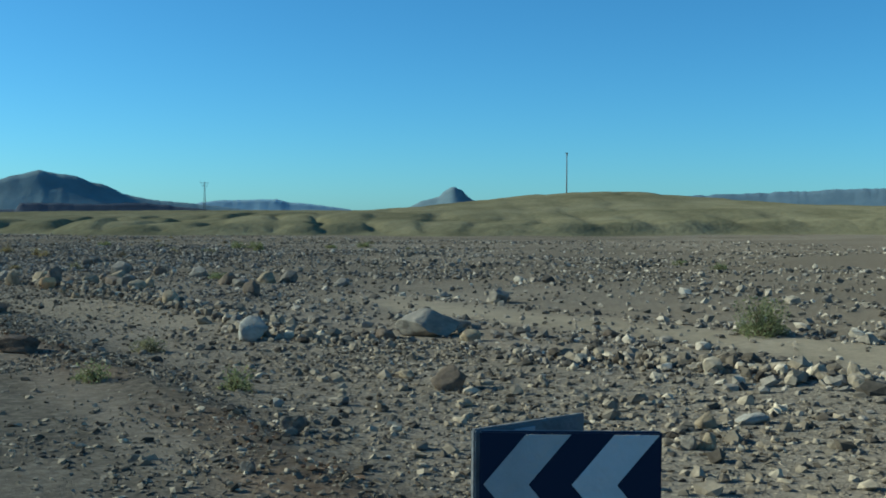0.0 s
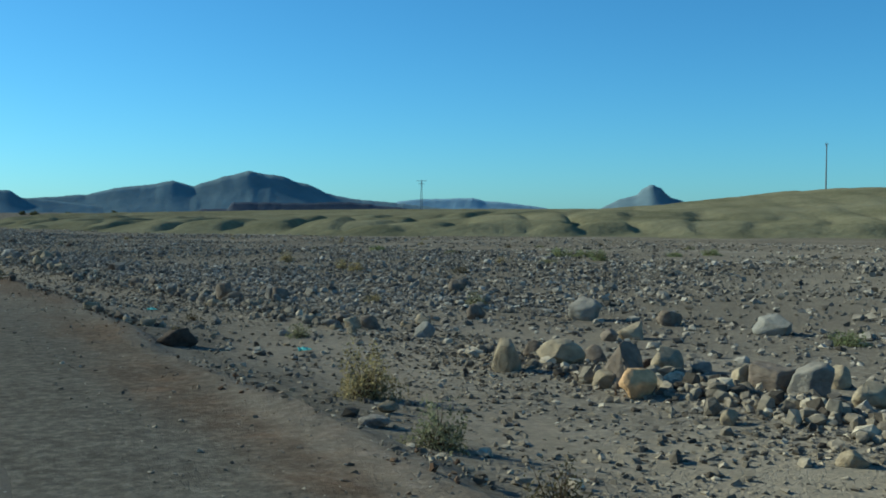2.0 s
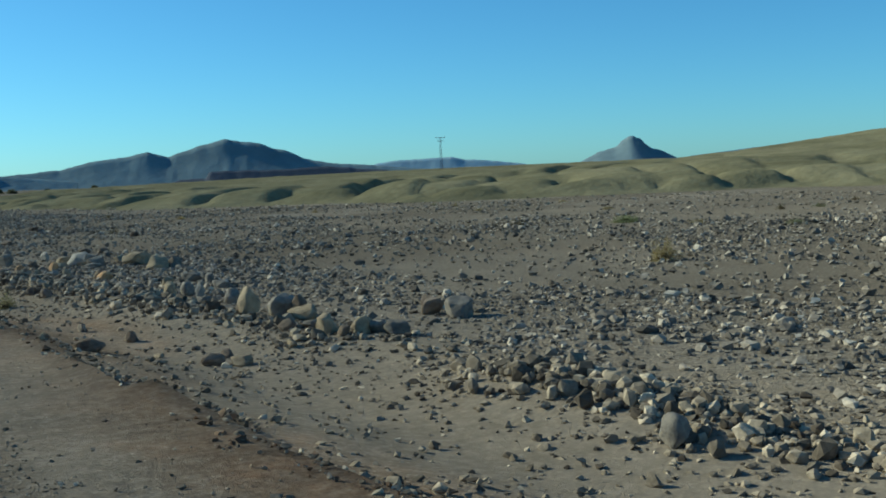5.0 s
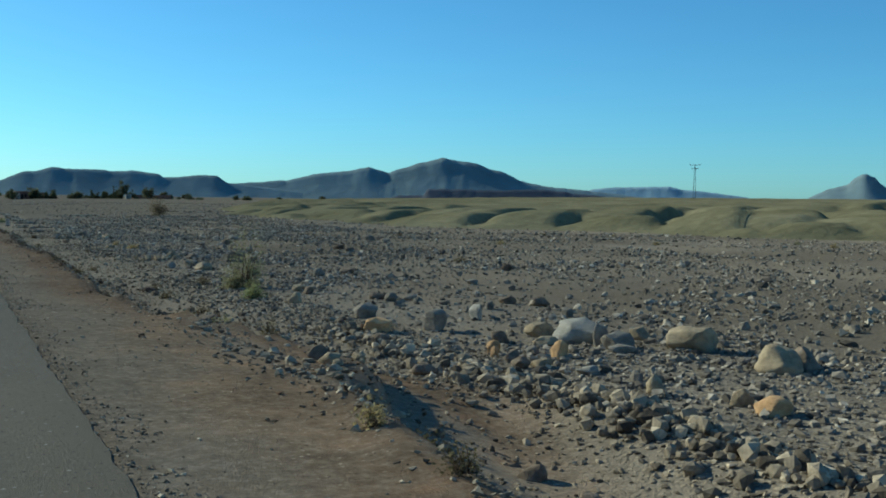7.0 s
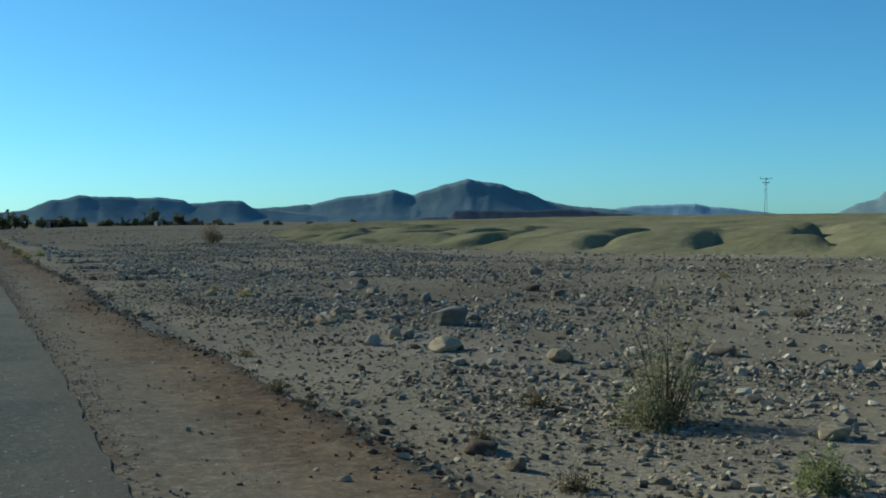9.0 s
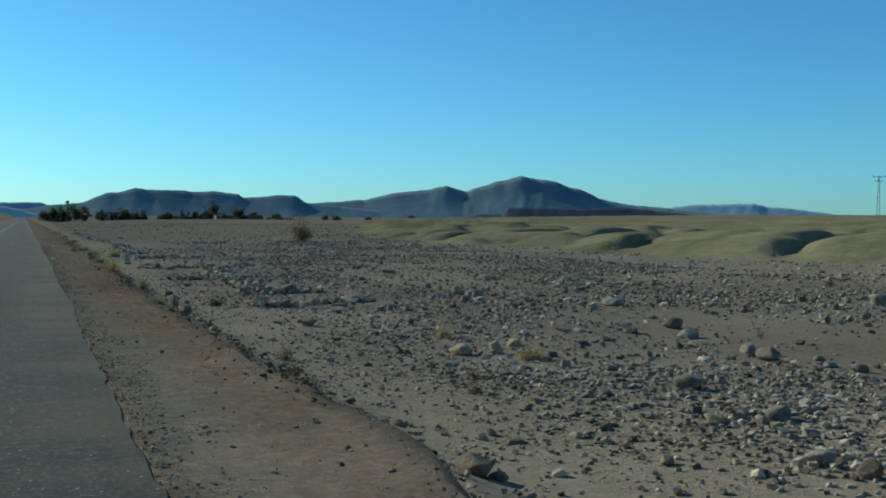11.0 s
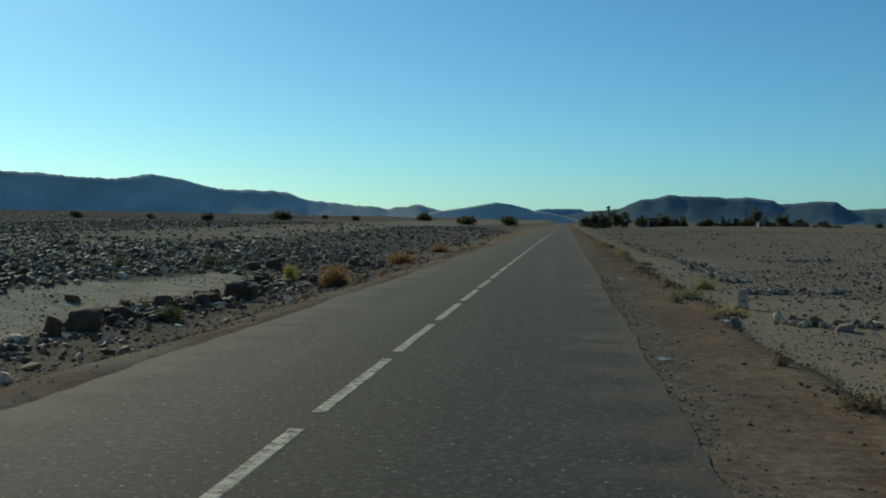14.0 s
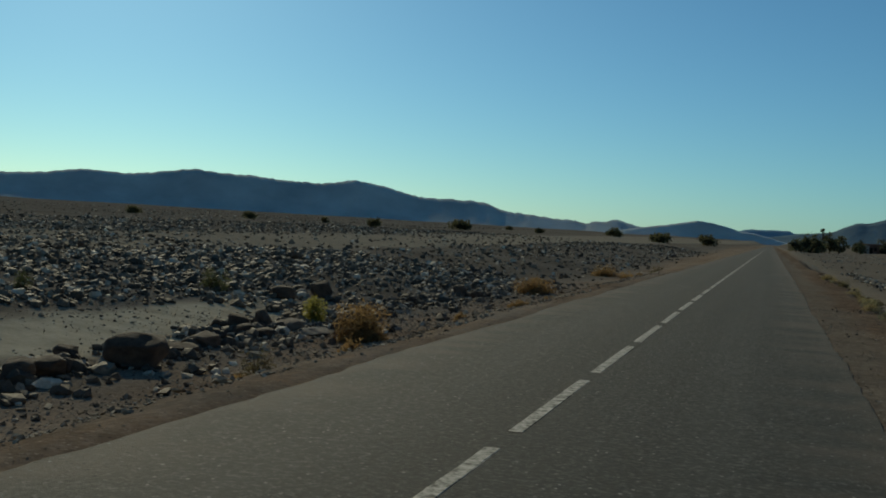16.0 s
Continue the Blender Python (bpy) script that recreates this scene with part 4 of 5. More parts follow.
for spot in [(7.97, -49.44, 0.28, 0.27), (10.21, -41.95, 0.38, 0.24), (10.12, -41.61, 0.27, 0.22), (9.59, -40.45, 0.33, 0.13), (12.59, -40.43, 0.61, 0.37), (13.82, -38.83, 0.24, 0.2), (10.62, -37.54, 0.52, 0.43), (7.17, -36.52, 0.19, 0.16), (10.31, -34.68, 0.28, 0.2), (11.06, -34.46, 0.34, 0.34), (9.21, -34.14, 0.2, 0.15), (9.32, -32.77, 0.22, 0.17), (8.76, -32.55, 0.22, 0.11), (11.19, -31.65, 0.34, 0.34), (12.59, -30.51, 0.38, 0.19), (13.04, -28.84, 0.38, 0.25), (12.77, -28.2, 0.43, 0.26)]:  # in the first row
    boulder(*spot, 'GREY')
for spot in [(7.24, -41.86, 0.34, 0.18), (9.46, -41.64, 0.19, 0.16), (7.68, -41.37, 0.19, 0.12), (9.15, -40.45, 0.27, 0.18), (6.17, -39.9, 0.39, 0.19), (12.5, -39.71, 0.43, 0.31), (13.12, -38.77, 0.23, 0.23), (7.32, -38.51, 0.2, 0.19), (10.8, -37.85, 0.31, 0.42), (9.88, -37.39, 0.27, 0.24), (8.34, -30.35, 0.28, 0.21), (7.08, -29.6, 0.2, 0.2), (8.3, -29.34, 0.2, 0.18), (7.26, -27.99, 0.25, 0.14), (7.11, -27.31, 0.22, 0.15)]:  # in the first row
    boulder(*spot, 'DUSKY')
for spot in [(29.04, -45.55, 0.4, 0.24), (11.07, -32.68, 0.19, 0.38)]:  # in the first row
    boulder(*spot, 'PALE')
for spot in [(11.7, -23.99, 0.3, 0.26), (6.29, -23.18, 0.13, 0.08), (6.28, -22.93, 0.28, 0.14), (11.1, -22.86, 0.26, 0.29), (6.73, -22.69, 0.19, 0.1), (14.43, -21.7, 0.76, 0.45), (11.01, -19.99, 0.36, 0.17), (14.65, -19.19, 0.81, 0.45), (14.67, -17.56, 0.42, 0.26), (12.55, -17.49, 0.52, 0.17), (13, -16.4, 0.51, 0.31), (10.7, -7.49, 0.37, 0.28), (11.78, -4.32, 0.44, 0.2)]:  # in the second row
    boulder(*spot, 'TAN')
for spot in [(13.18, -19.04, 0.33, 0.15), (11.6, -18.57, 0.24, 0.16), (13.4, -18.55, 0.6, 0.34), (13.36, -18.1, 0.35, 0.44), (10.15, -18.04, 0.19, 0.12), (11.41, -14.82, 0.58, 0.47), (15.68, -13.14, 0.4, 0.23), (10.97, -12.03, 0.53, 0.36), (14.65, -11.15, 0.34, 0.22), (13.1, -8.43, 0.38, 0.25), (13.65, -8.39, 0.39, 0.18), (18.14, -3.35, 0.27, 0.19)]:  # in the second row
    boulder(*spot, 'GREY')
for spot in [(7.19, -26.26, 0.28, 0.17), (6.31, -22.33, 0.29, 0.2), (14.99, -21.71, 0.54, 0.38), (8.79, -20.17, 0.38, 0.2), (10.59, -19.99, 0.27, 0.18), (10.9, -19.14, 0.26, 0.2), (11.77, -17.03, 0.35, 0.26), (9.37, -16.84, 0.31, 0.18), (9.95, -13.14, 0.17, 0.11), (7.39, -11.27, 0.51, 0.19), (16.48, -10.61, 0.45, 0.28), (15.86, -9.79, 0.39, 0.21), (7.59, -8.83, 0.24, 0.13), (13.02, -7.68, 0.35, 0.2), (11.75, -5.39, 0.32, 0.23), (7.62, -3.94, 0.21, 0.15)]:  # in the second row
    boulder(*spot, 'DUSKY')
for spot in [(7.4, -14.05, 0.28, 0.1), (7.66, -3.02, 0.38, 0.15)]:  # in the second row
    boulder(*spot, 'BROWN')
for spot in [(11.66, -24.62, 0.44, 0.25), (11.84, -19.11, 0.28, 0.31), (10.78, -18.72, 0.17, 0.21), (10.97, -18.29, 0.27, 0.25), (10.1, -14.88, 0.54, 0.29)]:  # in the second row
    boulder(*spot, 'ORANGE')
for spot in [(11.34, -20.86, 0.42, 0.14), (13.36, -17.46, 0.89, 0.49), (13.34, -12.99, 0.38, 0.38)]:  # in the second row
    boulder(*spot, 'PALE')
for spot in [(12.53, 3.58, 0.52, 0.27), (11.34, 6.24, 0.64, 0.32), (9.9, 9.07, 0.23, 0.12), (9.5, 9.15, 0.18, 0.09), (11.32, 9.22, 0.32, 0.26), (11.53, 9.73, 0.22, 0.22), (12.43, 10.66, 0.2, 0.21), (7.36, 11.07, 0.17, 0.12), (10.41, 13.12, 0.27, 0.14), (11.18, 13.47, 0.31, 0.16), (10.99, 13.65, 0.22, 0.12), (10.03, 13.82, 0.18, 0.26), (9.26, 14.02, 0.21, 0.12), (10.6, 14.03, 0.36, 0.22), (11.11, 14.44, 0.23, 0.15), (11.96, 14.59, 0.29, 0.19), (11.8, 14.87, 0.37, 0.39), (12.49, 16.14, 0.33, 0.19), (9.1, 17.18, 0.19, 0.11), (11.14, 19.11, 0.33, 0.15)]:  # on the open flat
    boulder(*spot, 'TAN')
for spot in [(11.61, 27.66, 0.31, 0.28), (10.89, 27.7, 0.48, 0.24), (12.56, 28.72, 0.32, 0.21), (6.31, 32, 0.24, 0.12), (6.52, 35.69, 0.25, 0.12), (6.56, 38.45, 0.38, 0.24), (11.78, 40.29, 0.44, 0.11), (9.92, 40.58, 0.36, 0.21), (10.99, 40.74, 0.31, 0.22), (10.31, 40.84, 0.27, 0.15), (12.04, 41.69, 0.37, 0.21), (12.61, 41.87, 0.65, 0.26), (11.06, 46.75, 0.39, 0.25), (11.16, 48.53, 0.44, 0.24)]:  # on the open flat
    boulder(*spot, 'TAN')
for spot in [(14.54, 2.08, 0.44, 0.29), (11.61, 8.98, 0.29, 0.2), (13.86, 11.63, 1.02, 0.5), (14.89, 12.51, 0.48, 0.24), (13.05, 13.44, 0.28, 0.17), (10.64, 16.36, 0.24, 0.18), (12.21, 19.08, 0.42, 0.22), (16.82, 20.14, 0.48, 0.35), (12.64, 21.95, 0.33, 0.24), (16.91, 22.63, 0.34, 0.16), (16.79, 25.79, 0.38, 0.25), (17.46, 29, 0.5, 0.23), (29.44, 32.04, 0.67, 0.31), (29.53, 35.45, 0.76, 0.38), (20.32, 37.58, 0.68, 0.3), (6.45, 40.34, 0.36, 0.34), (11.38, 41.07, 0.29, 0.2), (17.36, 42.07, 0.37, 0.32), (9.97, 42.11, 0.21, 0.14), (11.68, 46.89, 0.56, 0.37)]:  # on the open flat
    boulder(*spot, 'GREY')
for spot in [(11.78, 48.13, 0.37, 0.21), (11.8, 53.33, 0.42, 0.21), (4.77, 55.35, 0.19, 0.17), (9.45, 57.33, 0.55, 0.19), (20.31, 61.04, 0.64, 0.27), (12.75, 67.7, 0.55, 0.27), (9.83, 68.31, 0.51, 0.23), (13.28, 84.47, 0.56, 0.28)]:  # on the open flat
    boulder(*spot, 'GREY')
for spot in [(16.12, 3.15, 0.47, 0.25), (13.27, 14.11, 0.29, 0.16), (12.49, 14.38, 0.29, 0.15), (12.91, 15.5, 0.51, 0.2), (10.7, 15.69, 0.27, 0.24), (6.9, 17.01, 0.21, 0.12), (6.66, 17.12, 0.36, 0.23), (7.97, 19.02, 0.29, 0.07), (22.86, 21.48, 0.54, 0.26), (17.47, 24.37, 0.25, 0.12), (16.58, 24.86, 0.47, 0.29), (18.35, 30.97, 0.61, 0.31), (9.13, 34.17, 0.53, 0.21), (6.56, 34.57, 0.36, 0.14), (6.21, 36.23, 0.36, 0.21), (16.45, 41.47, 0.59, 0.2), (4.7, 42.03, 0.19, 0.08), (9.87, 48.02, 0.43, 0.23), (8.54, 52.42, 0.28, 0.14)]:  # on the open flat
    boulder(*spot, 'DUSKY')
for spot in [(22.82, 2.86, 0.43, 0.28), (23.28, 24.19, 0.72, 0.27), (7.84, 41.2, 0.33, 0.18), (7.15, 47.3, 0.3, 0.19)]:  # on the open flat
    boulder(*spot, 'BROWN')
for spot in [(10.52, 8.37, 0.39, 0.26)]:  # on the open flat
    boulder(*spot, 'PALE')
for spot in [(-9.87, 85.02, 0.92, 0.22)]:  # across the road
    boulder(*spot, 'GREY')
for spot in [(-11.05, 85.87, 0.93, 0.3)]:  # across the road
    boulder(*spot, 'DUSKY')
for spot in [(-11.38, 64.3, 0.47, 0.54), (-11.18, 65.79, 1.05, 0.7), (-11.92, 67.85, 0.61, 0.3), (-11.26, 68.51, 0.77, 0.4), (-13.79, 70.36, 0.51, 0.24), (-11.4, 72.01, 0.74, 0.44), (-10.55, 72.2, 0.49, 0.29), (-10.84, 74.21, 0.65, 0.43), (-10.84, 75.07, 0.67, 0.4), (-10.79, 75.42, 0.41, 0.34), (-10.25, 77.05, 0.89, 0.71), (-10.57, 79.2, 0.65, 0.26), (-10.89, 80.88, 0.82, 0.36), (-11.46, 83.8, 0.68, 0.49), (-11.54, 85.29, 0.51, 0.48), (-14.32, 92.32, 0.99, 0.44), (-13.78, 94.62, 0.82, 0.66), (-11.33, 104.46, 0.61, 0.51)]:  # across the road
    boulder(*spot, 'BROWN')
for spot in [(-14.41, 94.16, 0.46, 0.21)]:  # across the road
    boulder(*spot, 'PALE')
boulder(7.88, -62.4, 0.47, 0.46, 'DUSKY')

heap = random.Random(77)
for n in range(34):
    wy, wide = heap.uniform(62, 118), heap.uniform(0.25, 0.55)
    off = heap.gauss(-10.9, 0.7) if n % 3 else heap.uniform(-30, -19)
    boulder(off, wy, wide, wide * heap.uniform(0.45, 0.8), 'BROWN')
pile = random.Random(63)
for n in range(18):
    wide = pile.uniform(0.13, 0.28)
    boulder(pile.gauss(10.9, 0.55), pile.gauss(13.7, 0.25), wide, wide * pile.uniform(0.6, 0.95), 'TAN')


# ---- shrubs ----
def leaf_material(name, dark, light):
    m, t, p = material(name, light, 0.85)
    g = t.nodes.new("ShaderNodeNewGeometry")
    colour = ramp(t, g.outputs["Random Per Island"], (0.0, dark), (1.0, light))
    t.links.new(colour, p.inputs["Base Color"])
    thin = t.nodes.new("ShaderNodeBsdfTranslucent")
    t.links.new(colour, thin.inputs["Color"])
    both = t.nodes.new("ShaderNodeMixShader")
    both.inputs[0].default_value = 0.45
    t.links.new(p.outputs[0], both.inputs[1])
    t.links.new(thin.outputs[0], both.inputs[2])
    t.links.new(both.outputs[0], t.nodes["Material Output"].inputs["Surface"])
    return m


TWIG = leaf_material("dry_twig", (0.07, 0.05, 0.035), (0.17, 0.13, 0.09))
KINDS = {
    "green": (leaf_material("grey_green_leaf", (0.13, 0.15, 0.065), (0.27, 0.29, 0.15)), "grey-green desert shrub with fine leaves", 900, 0.03),
    "dark": (leaf_material("dark_dry_leaf", (0.058, 0.05, 0.028), (0.13, 0.113, 0.062)), "low dark withered shrub", 450, 0.025),
    "dry": (leaf_material("dry_leaf", (0.19, 0.16, 0.075), (0.35, 0.29, 0.155)), "dry yellowish-brown desert shrub", 800, 0.028),
    "faded": (leaf_material("faded_olive_leaf", (0.13, 0.135, 0.075), (0.26, 0.255, 0.155)), "tall sparse olive-grey desert bush", 800, 0.03),
    "olive": (leaf_material("dark_olive_leaf", (0.045, 0.053, 0.025), (0.105, 0.115, 0.055)), "dense dark olive-green bush among dark stones", 650, 0.035),
    "yellow": (leaf_material("yellow_green_leaf", (0.2, 0.19, 0.045), (0.36, 0.33, 0.09)), "bright yellow-green bush among dark rocks", 1100, 0.04),
    "straw": (leaf_material("straw_blade", (0.175, 0.115, 0.05), (0.33, 0.22, 0.1)), "orange-brown tuft of dry grass on the verge", 1500, 0.0),
}


def blades(tips, roots, thick, sway):
    """Thin three-sided tapering stems from roots to tips, bowed by sway."""
    steps = np.linspace(0, 1, 3)[None, :, None]
    line = roots[:, None] * (1 - steps) + tips[:, None] * steps + sway[:, None] * (steps * (1 - steps) * 1.5)
    ring = np.array([[1, 0, 0], [-0.5, 0.87, 0], [-0.5, -0.87, 0]])
    width = thick * np.array([1, 0.7, 0.15])[None, :, None, None]
    v = line[:, :, None] + ring[None, None] * width
    n = len(roots)
    quad = np.array([[a * 3 + b, a * 3 + (b + 1) % 3, a * 3 + 3 + (b + 1) % 3, a * 3 + 3 + b] for a in range(2) for b in range(3)])
    return v.reshape(-1, 3), (quad[None] + (np.arange(n) * 9)[:, None, None]).reshape(-1, 4)


def leaves(centres, size, gen):
    """Small pointed leaves turned all ways."""
    n = len(centres)
    a = gen.normal(size=(n, 3))
    a /= np.linalg.norm(a, axis=1, keepdims=True)
    b = np.cross(a, gen.normal(size=(n, 3)))
    b /= np.linalg.norm(b, axis=1, keepdims=True)
    s = size * gen.uniform(0.6, 1.3, (n, 1))
    c = np.cross(a, b) * 0.12
    v = np.stack([centres - a * s, centres + (b * 0.45 + c) * s, centres + a * s, centres + (-b * 0.45 + c) * s], 1)
    return v.reshape(-1, 3), np.arange(4 * n).reshape(-1, 4)


seeds = iter(range(1000, 9000))


def dome(gen, n, wide, high, hollow=0.35):
    """Places in a ragged dome."""
    d = gen.normal(size=(n, 3))
    d[:, 2] = np.abs(d[:, 2])
    d /= np.linalg.norm(d, axis=1, keepdims=True)
    lump = 0.75 + 0.35 * np.sin(3 * np.arctan2(d[:, 1], d[:, 0]) + gen.uniform(0, 6)) * np.sin(4 * d[:, 2] + gen.uniform(0, 6))
    r = gen.uniform(hollow, 1, n) ** 0.6 * lump
    return d * r[:, None] * np.array([wide / 2, wide / 2, high])


def shrub(x, y, wide, high, kind):
    stuff, label, count, size = KINDS[kind]
    wide, high = 1.25 * wide, 1.3 * high
    gen = np.random.default_rng(next(seeds))
    base = new("shrub")
    base.location = (x, y, float(ground_height(x, y)) - 0.02)
    n = 300 if kind == "straw" and wide > 1.3 else 120 if kind == "straw" else int(20 + 36 * min(1, wide))
    tips = dome(gen, n, wide, high, 0.3 if kind == "straw" else 0.6)
    roots = gen.normal(size=(n, 3)) * np.array([wide * (0.2 if kind == "straw" else 0.05), wide * (0.2 if kind == "straw" else 0.05), 0])
    v, f = blades(tips, roots, 0.013 if kind == "straw" else 0.004 + 0.004 * wide, np.stack([tips[:, 0] * 0.1, tips[:, 1] * 0.1, 0.3 * high * np.ones(n)], -1))
    stems = new("branching", mesh_of("branching", v, f, stuff if kind == "straw" else TWIG))
    stems.parent = base
    if kind == "straw":
        v, f = leaves(dome(gen, 2600 if wide > 1.3 else 700, wide, high, 0.2), 0.075, gen)
        v = v.reshape(-1, 4, 3)
        v[:, 1::2] = v.mean(1, keepdims=True) + (v[:, 1::2] - v.mean(1, keepdims=True)) * 0.4
        leaf = new("grass", mesh_of("grass", v.reshape(-1, 3), f, stuff))
        leaf.parent = base
    else:
        many = int(1.1 * count * min(2.5, max(0.25, wide * high / 0.25)))
        v, f = leaves(dome(gen, many, wide, high), size * (0.5 + 0.3 * wide), gen)
        leaf = new("foliage", mesh_of("foliage", v, f, stuff))
        leaf.parent = base
    return tagged(base, label, "shrub", "desert shrubs")


for spot in [(-2.51, -96.91, 0.39, 0.21), (-1.07, -97.35, 0.43, 0.25), (8.42, -98.51, 0.91, 0.62), (9.88, -6.18, 0.68, 0.44), (12.39, -76.74, 0.68, 0.24), (36.72, -45.29, 0.92, 0.58), (31.04, -84.7, 0.7, 0.28), (38.79, -39.82, 1.53, 0.51), (33.92, -81.06, 0.77, 0.26), (7.91, 84.19, 1.1, 0.49), (39.49, -41, 1.41, 0.4), (49.27, -42.14, 1.28, 0.38), (39.16, -18.91, 1.34, 0.33), (45.73, -42.4, 1.04, 0.28)]:
    shrub(*spot, 'green')
for spot in [(3.84, -69.47, 0.28, 0.09), (8.06, -14.12, 0.48, 0.34), (4.81, 17.68, 0.18, 0.12), (5.13, -67.03, 0.37, 0.21), (3.55, -58.01, 0.31, 0.16), (3.72, -56.3, 0.84, 0.25), (3.52, -55.83, 0.44, 0.29), (1.74, -81.76, 0.53, 0.31), (8.99, 22.61, 0.28, 0.18), (4.34, 60.47, 0.38, 0.28), (4.58, 50.5, 0.29, 0.23), (7.77, -4.96, 0.59, 0.25), (9.72, 24.35, 0.29, 0.2), (7.79, 41.01, 0.47, 0.32), (7.73, -9.55, 0.56, 0.27), (7.01, 27.62, 0.45, 0.3), (4.68, 65.84, 0.43, 0.3), (9.76, -0.55, 0.62, 0.3), (-11.51, 70.55, 0.84, 0.49), (7.89, -2.5, 0.45, 0.21)]:
    shrub(*spot, 'dark')
for spot in [(7.42, 7.82, 0.49, 0.23)]:
    shrub(*spot, 'dark')
for spot in [(3.11, -77.02, 0.74, 0.53), (11.26, -63.87, 0.56, 0.21), (11.92, 26.54, 0.7, 0.28), (11.63, 30.77, 0.55, 0.27), (19.45, -49.09, 0.74, 0.32), (19.63, -47.61, 0.56, 0.47), (23.04, -35.81, 0.85, 0.53)]:
    shrub(*spot, 'dry')
for spot in [(0.6, -92.66, 0.55, 0.24), (5.35, -71.09, 0.46, 0.23), (2.14, -79.77, 0.57, 0.36), (7.25, -13.55, 0.51, 0.34), (7.44, -30.37, 0.48, 0.36), (12.56, -66.48, 0.54, 0.32), (10.23, -2.7, 0.8, 0.51), (10.65, -2.45, 1.49, 1.61)]:
    shrub(*spot, 'faded')
for spot in [(-9.83, 68.62, 1.01, 0.57), (-16.02, 90.5, 1.16, 0.66), (-17.46, 82.59, 0.52, 0.59)]:
    shrub(*spot, 'olive')
for spot in [(-11.28, 88.19, 0.76, 0.79)]:
    shrub(*spot, 'yellow')
for spot in [(-8.09, 84.07, 1.45, 1.09), (-9.22, 110.33, 2.22, 0.83), (-9.88, 138.2, 2.11, 0.76)]:
    shrub(*spot, 'straw')

verge = random.Random(31)
for n in range(24):
    wy = verge.uniform(-30, 45)
    shrub(verge.uniform(4.8, 5.4) - 0.3 * float(grain(wy, 3, 5, 6)), wy, verge.uniform(0.22, 0.5), verge.uniform(0.12, 0.28), verge.choice(("dark", "dark", "dry")))
for n in range(64):
    wy = 42 + 1.25 * n + verge.uniform(-1.2, 1.2)
    shrub(verge.gauss(5.05, 0.2) - 0.3 * float(grain(wy, 3, 5, 6)), wy, verge.uniform(0.3, 0.8), verge.uniform(0.14, 0.32), verge.choice(("dark", "dark", "faded", "dry")))
for n in range(14):
    shrub(verge.uniform(-6.8, -4.4), verge.uniform(58, 135), verge.uniform(0.4, 1.0), verge.uniform(0.2, 0.4), verge.choice(("straw", "dark")))
for n in range(26):
    shrub(verge.uniform(16, 70), verge.uniform(-70, 60), verge.uniform(0.5, 1.0), verge.uniform(0.2, 0.36), verge.choice(("faded", "dry", "dark")))

# ---- trees far off ----
BARK = leaf_material("grey_bark", (0.09, 0.075, 0.06), (0.15, 0.12, 0.095))
# Village leaf tones are lightened to hold some haze of distance.
CROWNS = {
    "poplar": (leaf_material("dark_cypress_leaf", (0.035, 0.048, 0.032), (0.08, 0.098, 0.06)), "slim dark cypress tree beside the village"),
    "round": (leaf_material("dusty_olive_leaf", (0.045, 0.052, 0.035), (0.1, 0.108, 0.065)), "dusty round-crowned tree beside the village"),
    "acacia": (leaf_material("dark_acacia_leaf", (0.05, 0.056, 0.03), (0.12, 0.115, 0.065)), "dark flat-topped acacia standing alone on the plain"),
    "brown": (leaf_material("brown_tamarisk_leaf", (0.085, 0.073, 0.05), (0.165, 0.14, 0.095)), "brown feathery tamarisk bush on the plain"),
}


def tree(x, y, high, wide, kind, floor=ground_height):
    gen = np.random.default_rng(next(seeds))
    stuff, label = CROWNS[kind]
    base = new("tree")
    base.location = (x, y, float(floor(x, y)) - 0.05)
    stem_top = {"poplar": 0.9, "round": 0.5, "acacia": 0.55, "brown": 0.25}[kind] * high
    foot = {"poplar": 0.08, "round": 0.22, "acacia": 0.12, "brown": 0.04}[kind] * high
    v, f = blades(np.array([[0.04 * high, 0, stem_top]]), np.zeros((1, 3)), 0.035 * high, np.array([[0.03 * high, 0.02 * high, 0]]))
    part_ob = new("trunk", mesh_of("trunk", v, f, BARK))
    part_ob.parent = base
    n = 14
    crown = dome(gen, n, wide * 0.5, (high - foot) * 0.8, 0.5) + np.array([0, 0, foot])
    v, f = blades(crown, np.stack([np.zeros(n), np.zeros(n), gen.uniform(0.2, 0.9, n) * stem_top], -1), 0.012 * high, gen.normal(size=(n, 3)) * 0.05 * high)
    part_ob = new("branching", mesh_of("branching", v, f, BARK))
    part_ob.parent = base
    clumps = dome(gen, 26, wide, high - foot, 0.45)
    if kind == "poplar":
        clumps[:, :2] *= (1.15 - clumps[:, 2:] / (high - foot)) ** 0.7
    if kind == "acacia":
        clumps[:, 2] = clumps[:, 2] * 0.7 + 0.2 * (high - foot)
    if kind == "brown":
        clumps[:, :2] *= 0.35 + 0.9 * clumps[:, 2:] / (high - foot)
    many = 90 if kind == "brown" else 34
    spots = np.repeat(clumps, many, 0) + gen.normal(size=(26 * many, 3)) * wide * np.array([0.085, 0.085, 0.075])
    spots[:, 2] = np.clip(spots[:, 2], -0.4 * foot, None) + foot
    v, f = leaves(spots, 0.1 if kind == "brown" else 0.06 * wide + 0.06, gen)
    part_ob = new("crown", mesh_of("crown", v, f, stuff))
    part_ob.parent = base
    return tagged(base, label, "tree", "trees of the village" if kind in ("poplar", "round") else "trees on the plain")


